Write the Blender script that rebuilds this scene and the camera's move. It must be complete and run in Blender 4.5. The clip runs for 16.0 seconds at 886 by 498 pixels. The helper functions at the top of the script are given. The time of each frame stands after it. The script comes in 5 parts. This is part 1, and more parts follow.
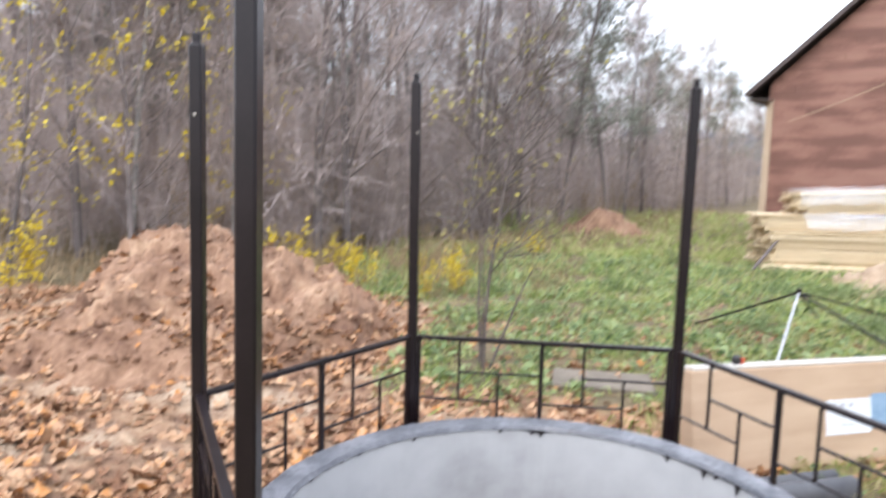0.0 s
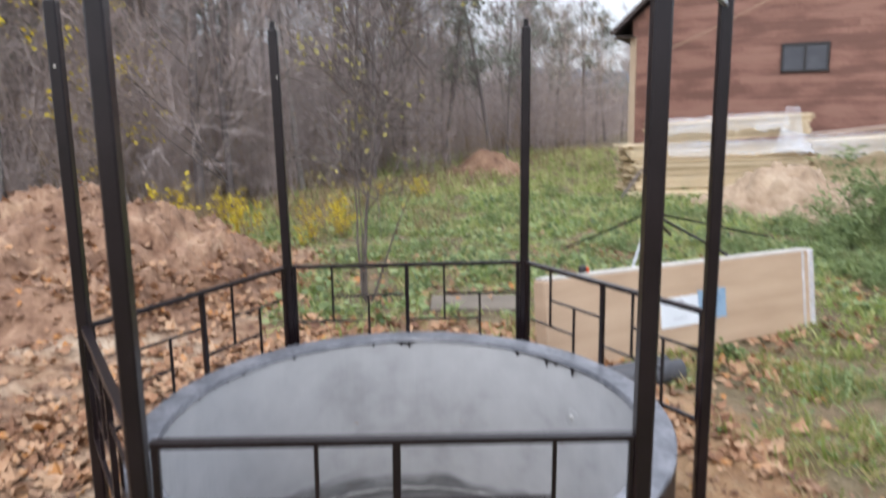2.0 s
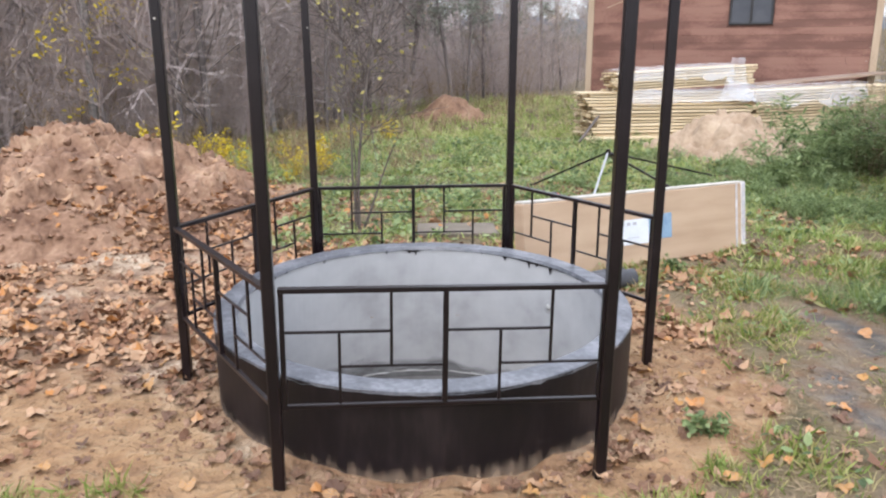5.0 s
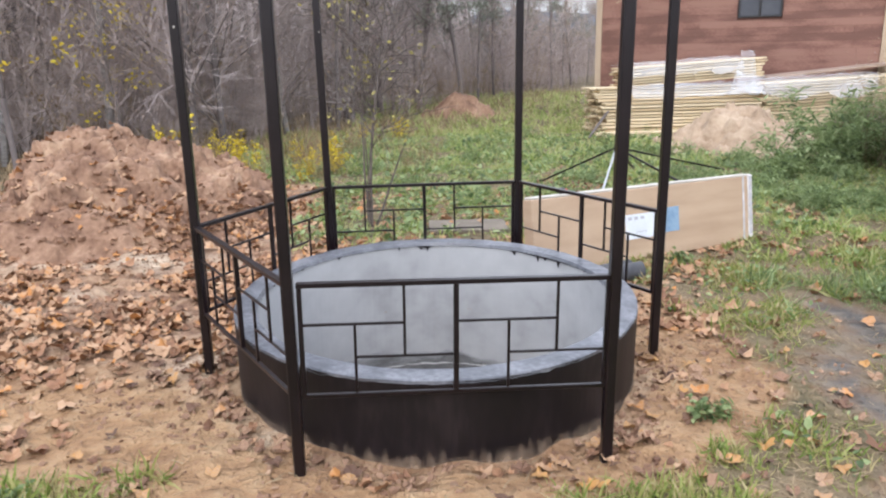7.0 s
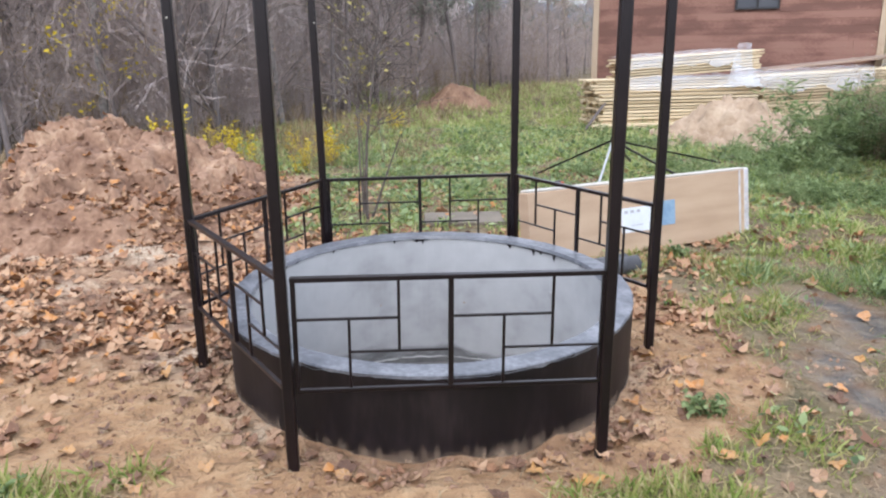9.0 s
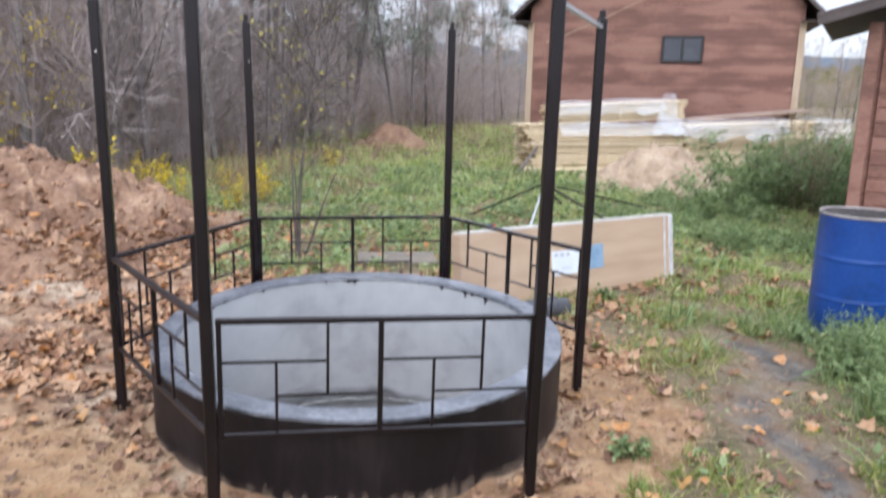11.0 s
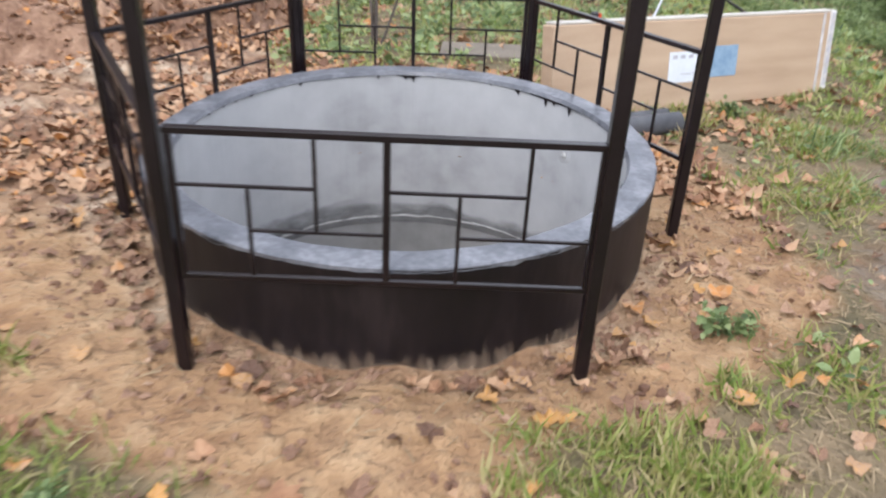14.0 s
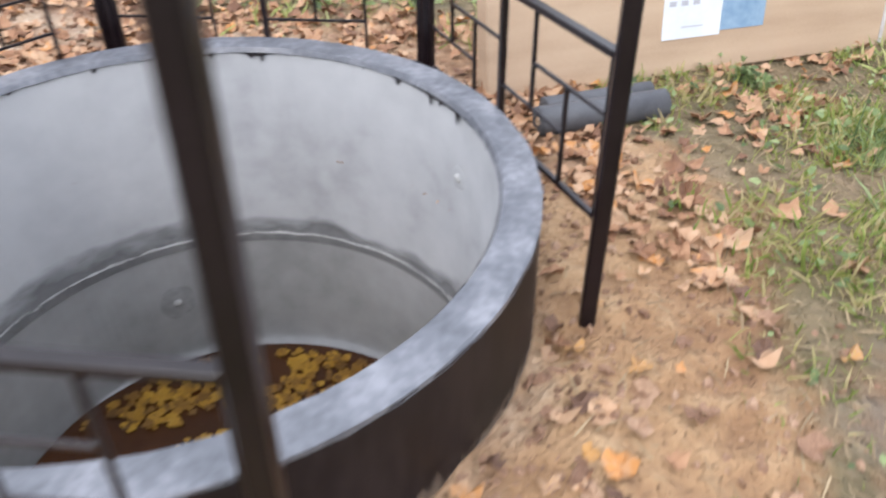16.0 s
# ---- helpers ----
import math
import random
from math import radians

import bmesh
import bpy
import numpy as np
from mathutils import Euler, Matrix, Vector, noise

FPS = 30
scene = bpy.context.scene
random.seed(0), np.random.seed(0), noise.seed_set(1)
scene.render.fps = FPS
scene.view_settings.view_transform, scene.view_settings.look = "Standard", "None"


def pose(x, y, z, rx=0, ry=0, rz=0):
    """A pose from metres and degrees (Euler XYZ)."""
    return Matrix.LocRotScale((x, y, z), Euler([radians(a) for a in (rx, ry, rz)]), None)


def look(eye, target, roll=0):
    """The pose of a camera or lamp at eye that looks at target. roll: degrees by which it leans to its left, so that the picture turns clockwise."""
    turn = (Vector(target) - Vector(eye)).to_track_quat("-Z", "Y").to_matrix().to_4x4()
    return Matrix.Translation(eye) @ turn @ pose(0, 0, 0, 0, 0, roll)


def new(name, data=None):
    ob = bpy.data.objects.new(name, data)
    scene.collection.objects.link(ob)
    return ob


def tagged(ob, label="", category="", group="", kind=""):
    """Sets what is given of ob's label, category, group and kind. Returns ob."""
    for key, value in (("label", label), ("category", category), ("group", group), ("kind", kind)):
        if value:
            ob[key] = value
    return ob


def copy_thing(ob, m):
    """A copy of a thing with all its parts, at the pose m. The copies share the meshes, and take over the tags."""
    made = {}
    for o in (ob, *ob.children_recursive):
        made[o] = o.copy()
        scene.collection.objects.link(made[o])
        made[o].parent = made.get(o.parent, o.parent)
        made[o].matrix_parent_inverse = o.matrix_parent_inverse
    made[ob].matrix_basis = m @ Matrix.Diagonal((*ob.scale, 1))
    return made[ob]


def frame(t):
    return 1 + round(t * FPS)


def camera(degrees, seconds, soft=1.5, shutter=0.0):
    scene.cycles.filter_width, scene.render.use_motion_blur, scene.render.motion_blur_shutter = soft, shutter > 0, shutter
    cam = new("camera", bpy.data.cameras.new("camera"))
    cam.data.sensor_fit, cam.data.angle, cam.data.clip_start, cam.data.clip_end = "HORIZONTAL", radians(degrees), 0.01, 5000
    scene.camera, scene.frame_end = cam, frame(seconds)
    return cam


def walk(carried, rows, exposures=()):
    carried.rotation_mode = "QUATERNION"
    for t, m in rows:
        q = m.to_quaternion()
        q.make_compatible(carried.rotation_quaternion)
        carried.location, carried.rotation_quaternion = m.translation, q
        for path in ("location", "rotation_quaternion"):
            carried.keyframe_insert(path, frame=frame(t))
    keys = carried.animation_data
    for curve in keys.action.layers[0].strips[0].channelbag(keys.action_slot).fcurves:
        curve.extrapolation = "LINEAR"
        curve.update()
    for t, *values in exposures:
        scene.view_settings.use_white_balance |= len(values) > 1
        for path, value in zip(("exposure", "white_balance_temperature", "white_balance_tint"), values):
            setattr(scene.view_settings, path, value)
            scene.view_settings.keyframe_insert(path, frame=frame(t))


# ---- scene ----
cam = camera(60.7, 16.0, soft=2.2, shutter=0.9)
PATH = [
    (0, (0.009, 0.029, 1.753), (-0.213, 2.004, 1.528), 1.8),
    (0.5, (0.032, -0.118, 1.755), (-0.066, 1.876, 1.637), 2.0),
    (1, (0.193, -0.2, 1.737), (0.17, 1.792, 1.568), 0.8),
    (1.5, (0.252, -0.252, 1.715), (0.256, 1.729, 1.443), -0.5),
    (2, (0.2, -0.365, 1.703), (0.253, 1.602, 1.348), -0.9),
    (2.5, (0.098, -0.571, 1.683), (0.247, 1.362, 1.193), -0.4),
    (3, (0.093, -0.761, 1.688), (0.261, 1.169, 1.193), -0.3),
    (3.5, (0.105, -0.929, 1.709), (0.246, 0.997, 1.189), 0.2),
    (4, (0.012, -1.042, 1.724), (0.167, 0.893, 1.242), 1.2),
    (4.5, (-0.145, -1.195, 1.713), (0.037, 0.738, 1.236), 0.4),
    (5, (-0.147, -1.279, 1.715), (0.026, 0.652, 1.225), -0.0),
    (7.5, (-0.146, -1.425, 1.741), (-0.007, 0.507, 1.241), -1.1),
    (8, (-0.136, -1.415, 1.739), (0.011, 0.51, 1.217), -1.1),
    (10.5, (-0.149, -1.384, 1.764), (0.035, 0.547, 1.277), 0.7),
    (11, (-0.129, -1.4, 1.771), (0.195, 0.528, 1.35), 1.3),
    (11.5, (-0.135, -1.418, 1.808), (0.187, 0.534, 1.511), 1.3),
    (12, (-0.126, -1.431, 1.794), (0.188, 0.521, 1.489), 1.2),
    (12.5, (-0.06, -1.362, 1.753), (0.224, 0.565, 1.3), 1.1),
    (13, (-0.007, -1.188, 1.692), (0.189, 0.686, 1.022), -0.9),
    (13.5, (0.079, -0.906, 1.649), (0.248, 0.904, 0.815), -0.7),
    (14, (0.268, -0.551, 1.587), (0.288, 1.217, 0.654), 2.1),
    (14.5, (0.453, -0.216, 1.564), (0.445, 1.53, 0.589), 1.1),
    (15, (0.669, 0.12, 1.539), (0.659, 1.829, 0.5), 0.6),
    (15.5, (0.923, 0.503, 1.542), (0.795, 2.157, 0.424), 0.5),
    (16, (1.122, 0.846, 1.549), (0.959, 2.473, 0.397), -0.4),
]
EXPOSURES = [(t, s, 6150 if 10 < t < 12 else 6350 if t == 8.0 else 6500, 12.5) for t, s in ((0.0, 1.2), (0.5, 0.95), (1.0, 0.52), (1.5, 0.5), (2.0, 0.72), (2.5, 0.87), (5.0, 0.92), (8.0, 0.9), (10.5, 0.92), (11.0, 0.88), (11.5, 0.86), (12.0, 0.5), (12.5, 0.5), (13.0, 0.75), (14.0, 0.9), (15.0, 0.98), (16.0, 1.07))]
walk(cam, [(t, look(eye, target, roll)) for t, eye, target, roll in PATH], EXPOSURES)

# ---- overcast daylight ----
world = bpy.data.worlds.new("overcast_sky")
scene.world = world
world.use_nodes = True
wn, wl = world.node_tree.nodes, world.node_tree.links
sky = wn.new("ShaderNodeTexSky")
sky.sky_type, sky.sun_disc = "NISHITA", False
sky.sun_elevation, sky.sun_rotation = radians(40), radians(200)
sky.dust_density, sky.air_density = 1.0, 1.0
cloud = wn.new("ShaderNodeMix")  # an even layer of cloud in front of the sky
cloud.data_type = "RGBA"
cloud.inputs["Factor"].default_value = 0.8
cloud.inputs["B"].default_value = (7.8, 8.3, 9.2, 1)
wl.new(sky.outputs["Color"], cloud.inputs["A"])
# overcast sky: brighter overhead than at the horizon
wtc, wsep, wmap = wn.new("ShaderNodeTexCoord"), wn.new("ShaderNodeSeparateXYZ"), wn.new("ShaderNodeMapRange")
wl.new(wtc.outputs["Generated"], wsep.inputs["Vector"])
wl.new(wsep.outputs["Z"], wmap.inputs["Value"])
wmap.inputs["From Min"].default_value, wmap.inputs["From Max"].default_value = 0.0, 0.9
wmap.inputs["To Min"].default_value, wmap.inputs["To Max"].default_value = 0.5, 1.35
wmul = wn.new("ShaderNodeMix")
wmul.data_type, wmul.blend_type = "RGBA", "MULTIPLY"
wmul.inputs["Factor"].default_value = 1.0
wl.new(cloud.outputs["Result"], wmul.inputs["A"])
wl.new(wmap.outputs["Result"], wmul.inputs["B"])
wl.new(wmul.outputs["Result"], wn["Background"].inputs["Color"])
wn["Background"].inputs["Strength"].default_value = 0.15

sun = new("sun", bpy.data.lights.new("sun", "SUN"))
sun.data.energy, sun.data.angle, sun.data.color = 0.8, radians(25), (1.0, 0.97, 0.93)
sun.matrix_world = look((-6, -16, 16), (0, 3, 0))


# ---- materials ----
def surf(name, cols, scale=5.0, rough=0.8, bump=0.3, bscale=60.0, metal=0.0, vary=None, stretch=(1, 1, 1), coords="Object", spec=0.5, far=0.02):
    """Colour from noise at two scales through a ramp; relief; optional variation per object or per island."""
    m = bpy.data.materials.new(name)
    m.use_nodes = True
    n, l = m.node_tree.nodes, m.node_tree.links
    b = n["Principled BSDF"]
    tc, mp = n.new("ShaderNodeTexCoord"), n.new("ShaderNodeMapping")
    mp.inputs["Scale"].default_value = stretch
    l.new(tc.outputs[coords], mp.inputs["Vector"])
    big, small = n.new("ShaderNodeTexNoise"), n.new("ShaderNodeTexNoise")
    big.inputs["Scale"].default_value, small.inputs["Scale"].default_value = scale, bscale
    big.inputs["Detail"].default_value, small.inputs["Detail"].default_value = 5.0, 4.0
    for t in (big, small):
        l.new(mp.outputs["Vector"], t.inputs["Vector"])
    mix = n.new("ShaderNodeMath")
    mix.operation = "MULTIPLY_ADD"
    mix.inputs[1].default_value = 0.35
    l.new(small.outputs["Fac"], mix.inputs[0])
    sc = n.new("ShaderNodeMath")
    sc.operation = "MULTIPLY"
    sc.inputs[1].default_value = 0.65
    l.new(big.outputs["Fac"], sc.inputs[0])
    l.new(sc.outputs[0], mix.inputs[2])
    last = mix.outputs[0]
    if vary:
        src = n.new("ShaderNodeObjectInfo") if vary[0] == "object" else n.new("ShaderNodeNewGeometry")
        rnd = src.outputs["Random"] if vary[0] == "object" else src.outputs["Random Per Island"]
        a = n.new("ShaderNodeMath")
        a.operation = "MULTIPLY_ADD"
        a.inputs[1].default_value = vary[1]
        l.new(rnd, a.inputs[0])
        s2 = n.new("ShaderNodeMath")
        s2.operation = "SUBTRACT"
        s2.inputs[1].default_value = vary[1] / 2
        l.new(last, s2.inputs[0])
        l.new(s2.outputs[0], a.inputs[2])
        last = a.outputs[0]
    ramp = n.new("ShaderNodeValToRGB")
    e = ramp.color_ramp.elements
    lo, hi = (0.34, 0.66) if not vary else (0.5 - vary[1] / 2, 0.5 + vary[1] / 2)
    e[0].position, e[1].position = lo, hi
    e[0].color, e[1].color = (*cols[0], 1), (*cols[-1], 1)
    for i, c in enumerate(cols[1:-1]):
        e.new(lo + (hi - lo) * (i + 1) / (len(cols) - 1)).color = (*c, 1)
    l.new(last, ramp.inputs["Fac"])
    l.new(ramp.outputs["Color"], b.inputs["Base Color"])
    b.inputs["Roughness"].default_value, b.inputs["Metallic"].default_value = rough, metal
    b.inputs["Specular IOR Level"].default_value = spec
    if bump:
        bp = n.new("ShaderNodeBump")
        bp.inputs["Strength"].default_value, bp.inputs["Distance"].default_value = bump, far
        l.new(mix.outputs[0], bp.inputs["Height"])
        l.new(bp.outputs["Normal"], b.inputs["Normal"])
    return m


BLACK = surf("black_paint", [(0.005, 0.0028, 0.0038), (0.008, 0.0045, 0.0058), (0.012, 0.0075, 0.009)], 8, 0.28, 0.08, 90, spec=0.4, far=0.002)
ZINC = surf("bare_steel", [(0.35, 0.36, 0.38), (0.5, 0.5, 0.52)], 10, 0.4, 0.1, 80, metal=0.7, far=0.002)
TAR = surf("bitumen", [(0.004, 0.0028, 0.0034), (0.008, 0.0055, 0.0065), (0.02, 0.014, 0.015)], 3, 0.5, 0.35, 30, stretch=(1, 1, 0.25), spec=0.3, far=0.006)
CONCRETE = surf("concrete", [(0.28, 0.282, 0.287), (0.355, 0.36, 0.367), (0.4, 0.405, 0.412), (0.43, 0.435, 0.442)], 1.1, 0.85, 0.12, 7, far=0.006)
DAMP = surf("damp_concrete", [(0.16, 0.16, 0.163), (0.26, 0.26, 0.262)], 9, 0.8, 0.2, 40, far=0.004)
# rim bitumen: the sky's reflection is put into a grey-blue base colour
RIM = surf("sky_sheen_bitumen", [(0.07, 0.075, 0.087), (0.12, 0.126, 0.143), (0.21, 0.215, 0.235)], 5, 0.36, 0.5, 40, far=0.006)
MORTAR = surf("mortar", [(0.3, 0.3, 0.295), (0.42, 0.42, 0.41)], 12, 0.9, 0.4, 60, far=0.006)
DUST = surf("clay_splash", [(0.26, 0.18, 0.125), (0.44, 0.33, 0.24)], 14, 0.95, 0.4, 80)
CARD = surf("cardboard", [(0.38, 0.265, 0.175), (0.45, 0.325, 0.22), (0.5, 0.37, 0.255)], 1.3, 0.75, 0.06, 60, stretch=(1, 1, 6), far=0.004)
FOAM = surf("white_foam", [(0.4, 0.375, 0.33), (0.56, 0.53, 0.48)], 6, 0.6, 0.15, 40)
TAPE = surf("packing_tape", [(0.42, 0.39, 0.37), (0.68, 0.67, 0.68)], 9, 0.25, 0.2, 30)
PRINT = surf("grey_print", [(0.36, 0.37, 0.41), (0.46, 0.46, 0.5)], 9, 0.4, 0.0)
LABEL_WHITE = surf("label_paper", [(0.62, 0.66, 0.7), (0.72, 0.76, 0.8)], 5, 0.35, 0.05, 30)
LABEL_BLUE = surf("label_blue", [(0.16, 0.27, 0.40), (0.28, 0.40, 0.52)], 8, 0.35, 0.05, 30)
RED = surf("red_plastic", [(0.45, 0.05, 0.02), (0.6, 0.09, 0.03)], 9, 0.4, 0.0)
SIDING = surf("stained_siding", [(0.155, 0.072, 0.052), (0.22, 0.103, 0.075), (0.28, 0.145, 0.108)], 0.9, 0.62, 0.25, 16, vary=("object", 0.14), stretch=(1, 3, 4), far=0.006)
PALE = surf("pale_lumber", [(0.42, 0.32, 0.19), (0.6, 0.48, 0.31), (0.72, 0.6, 0.41)], 3, 0.75, 0.25, 40, vary=("object", 0.5), stretch=(0.5, 5, 5), far=0.004)
ROOF = surf("dark_roofing", [(0.06, 0.045, 0.042), (0.1, 0.078, 0.072)], 4, 0.7, 0.3, 30)
FRAME = surf("dark_frame", [(0.015, 0.014, 0.016), (0.03, 0.028, 0.03)], 8, 0.4, 0.1, 50)
GLASS = surf("dull_pane", [(0.05, 0.055, 0.07), (0.08, 0.085, 0.1)], 3, 0.12, 0.0)
BLUE = surf("blue_plastic", [(0.005, 0.035, 0.16), (0.008, 0.052, 0.24), (0.014, 0.068, 0.28)], 3, 0.36, 0.08, 30, far=0.003)
BARREL_IN = surf("barrel_inside", [(0.03, 0.025, 0.025), (0.07, 0.06, 0.055)], 6, 0.7, 0.1, 40)
FELT = surf("roofing_felt", [(0.05, 0.052, 0.06), (0.09, 0.092, 0.10)], 10, 0.65, 0.4, 120, far=0.003)
BARK = surf("bark", [(0.1, 0.085, 0.081), (0.155, 0.132, 0.126), (0.22, 0.19, 0.182)], 5, 0.95, 0.6, 40, vary=("object", 0.4), stretch=(1, 1, 0.25))
BIRCH = surf("birch_bark", [(0.1, 0.09, 0.085), (0.22, 0.205, 0.195), (0.34, 0.32, 0.305)], 6, 0.8, 0.3, 30, stretch=(0.6, 0.6, 2.5))
SAPBARK = surf("young_bark", [(0.065, 0.052, 0.045), (0.105, 0.086, 0.075), (0.15, 0.126, 0.11)], 6, 0.9, 0.3, 40)
# twig colour raised to carry the haze of the wood
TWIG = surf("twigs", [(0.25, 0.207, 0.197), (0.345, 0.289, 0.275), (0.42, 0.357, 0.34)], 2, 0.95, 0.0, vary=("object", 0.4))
DRY = surf("dry_stalks", [(0.17, 0.12, 0.07), (0.26, 0.19, 0.11), (0.36, 0.27, 0.16)], 2, 0.95, 0.0, vary=("island", 0.6))
# brushwood and withered leaves also paled to carry the haze
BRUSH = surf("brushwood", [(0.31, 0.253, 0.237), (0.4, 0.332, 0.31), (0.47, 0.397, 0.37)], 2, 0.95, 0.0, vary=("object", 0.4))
WITHERED = surf("withered_leaves", [(0.25, 0.195, 0.165), (0.36, 0.285, 0.24), (0.45, 0.36, 0.3), (0.48, 0.34, 0.21)], 3, 0.9, 0.0, vary=("island", 0.7))
PALELEAF = surf("olive_yellow_leaves", [(0.24, 0.22, 0.07), (0.42, 0.37, 0.11), (0.58, 0.5, 0.14)], 3, 0.75, 0.0, vary=("island", 0.7))
YELLOW = surf("yellow_leaves", [(0.42, 0.3, 0.03), (0.66, 0.5, 0.03), (0.75, 0.62, 0.06)], 3, 0.7, 0.0, vary=("island", 0.7))
GREEN = surf("weed_leaves", [(0.09, 0.135, 0.055), (0.215, 0.29, 0.115), (0.38, 0.46, 0.22)], 3, 0.6, 0.0, vary=("island", 0.7))
GRASS = surf("grass_blades", [(0.12, 0.175, 0.034), (0.21, 0.28, 0.06), (0.31, 0.345, 0.095), (0.4, 0.35, 0.15), (0.47, 0.39, 0.21)], 0.7, 0.65, 0.0, vary=("island", 0.6))
MEADOW = surf("meadow_blades", [(0.22, 0.31, 0.078), (0.35, 0.44, 0.135), (0.48, 0.51, 0.21), (0.57, 0.5, 0.27)], 0.7, 0.65, 0.0, vary=("island", 0.6))
FERN = surf("olive_leaves", [(0.2, 0.14, 0.07), (0.32, 0.23, 0.11), (0.42, 0.31, 0.16)], 3, 0.8, 0.0, vary=("island", 0.7))
# needle green lightened to carry haze
PINE = surf("pine_needles", [(0.17, 0.19, 0.15), (0.27, 0.285, 0.23)], 3, 0.85, 0.0, vary=("island", 0.6))
LITTER = surf("fallen_leaves", [(0.14, 0.066, 0.035), (0.24, 0.118, 0.06), (0.33, 0.178, 0.094), (0.39, 0.235, 0.135), (0.43, 0.28, 0.172), (0.43, 0.19, 0.055)], 9, 0.75, 0.1, 40, vary=("island", 0.8), far=0.004)
LEAF = surf("maple_leaf", [(0.09, 0.045, 0.027), (0.16, 0.082, 0.047), (0.24, 0.133, 0.077), (0.33, 0.21, 0.13), (0.42, 0.21, 0.05)], 14, 0.7, 0.15, 40, vary=("object", 0.8), far=0.004)
SOIL = surf("dug_soil", [(0.11, 0.055, 0.033), (0.2, 0.112, 0.07), (0.29, 0.175, 0.112), (0.41, 0.275, 0.18)], 2.4, 0.95, 1.0, 19, far=0.07)
SAND = surf("sand", [(0.25, 0.172, 0.11), (0.37, 0.272, 0.188), (0.45, 0.347, 0.248)], 2.5, 0.95, 0.8, 14, far=0.03)
# haze painted as a pale base colour for the depth of the wood
HAZED_WOODS = surf("hazed_far_woods", [(0.46, 0.405, 0.395), (0.56, 0.5, 0.485), (0.64, 0.575, 0.56)], 0.5, 1.0, 0.0, 3.0, stretch=(1, 1, 0.25))
RAW = surf("raw_post", [(0.4, 0.3, 0.21), (0.5, 0.39, 0.28)], 3, 0.8, 0.2, 40, stretch=(4, 4, 0.5), far=0.004)
SLOPE = surf("far_slope", [(0.13, 0.125, 0.06), (0.21, 0.185, 0.1), (0.28, 0.23, 0.14)], 0.35, 1.0, 0.0, 1.5)
LIP = surf("barrel_lip", [(0.16, 0.13, 0.11), (0.4, 0.37, 0.35)], 14, 0.5, 0.2, 60, far=0.002)
# the blue of distance haze is painted into the hills' base colour
HILLS = surf("haze_blue_hills", [(0.16, 0.21, 0.27), (0.22, 0.27, 0.33)], 0.02, 1.0, 0.0, 0.2)
WET = surf("wet_leaves", [(0.08, 0.034, 0.007), (0.17, 0.08, 0.01), (0.28, 0.145, 0.016), (0.34, 0.185, 0.02)], 3, 0.4, 0.0, vary=("island", 0.8))
MURK = surf("brown_water", [(0.03, 0.012, 0.005), (0.06, 0.022, 0.008)], 3, 0.08, 0.02, 10)

# leaves let some light through
for leafy, share in ((YELLOW, 0.4), (GREEN, 0.45), (GRASS, 0.4), (MEADOW, 0.45), (FERN, 0.4), (PINE, 0.3), (WITHERED, 0.4), (PALELEAF, 0.4)):
    ln, ll = leafy.node_tree.nodes, leafy.node_tree.links
    thru, both = ln.new("ShaderNodeBsdfTranslucent"), ln.new("ShaderNodeMixShader")
    pb, out = ln["Principled BSDF"], ln["Material Output"]
    ll.new(pb.inputs["Base Color"].links[0].from_socket, thru.inputs["Color"])
    both.inputs["Fac"].default_value = share
    ll.new(pb.outputs["BSDF"], both.inputs[1])
    ll.new(thru.outputs["BSDF"], both.inputs[2])
    ll.new(both.outputs["Shader"], out.inputs["Surface"])


def streaked(mat, z0, z1, across, along, cut, full, soft=0.12):
    """Lets a coating show only in streaks, thick at height z0 and gone at z1."""
    n, l = mat.node_tree.nodes, mat.node_tree.links
    tc, mp, sx = n.new("ShaderNodeTexCoord"), n.new("ShaderNodeMapping"), n.new("ShaderNodeSeparateXYZ")
    mp.inputs["Scale"].default_value = (across, across, along)
    l.new(tc.outputs["Object"], mp.inputs["Vector"])
    l.new(tc.outputs["Object"], sx.inputs["Vector"])
    t = n.new("ShaderNodeTexNoise")
    t.inputs["Scale"].default_value, t.inputs["Detail"].default_value = 1.0, 6.0
    l.new(mp.outputs["Vector"], t.inputs["Vector"])
    up = n.new("ShaderNodeMapRange")
    up.inputs["From Min"].default_value, up.inputs["From Max"].default_value = z0, z1
    up.inputs["To Min"].default_value, up.inputs["To Max"].default_value = 0.6, -0.15
    l.new(sx.outputs["Z"], up.inputs["Value"])
    add = n.new("ShaderNodeMath")
    l.new(t.outputs["Fac"], add.inputs[0])
    l.new(up.outputs["Result"], add.inputs[1])
    lim = n.new("ShaderNodeMapRange")
    lim.inputs["From Min"].default_value, lim.inputs["From Max"].default_value = cut, cut + soft
    lim.inputs["To Max"].default_value = full
    l.new(add.outputs[0], lim.inputs["Value"])
    l.new(lim.outputs["Result"], n["Principled BSDF"].inputs["Alpha"])


streaked(DUST, -0.45, -0.3, 38.0, 9.0, 0.6, 0.55, 0.4)
STAIN = surf("damp_stain", [(0.13, 0.13, 0.135), (0.2, 0.2, 0.2)], 9, 0.75, 0.1, 40, far=0.004)
streaked(STAIN, -0.93, -0.66, 3.0, 7.0, 0.72, 0.75, 0.3)

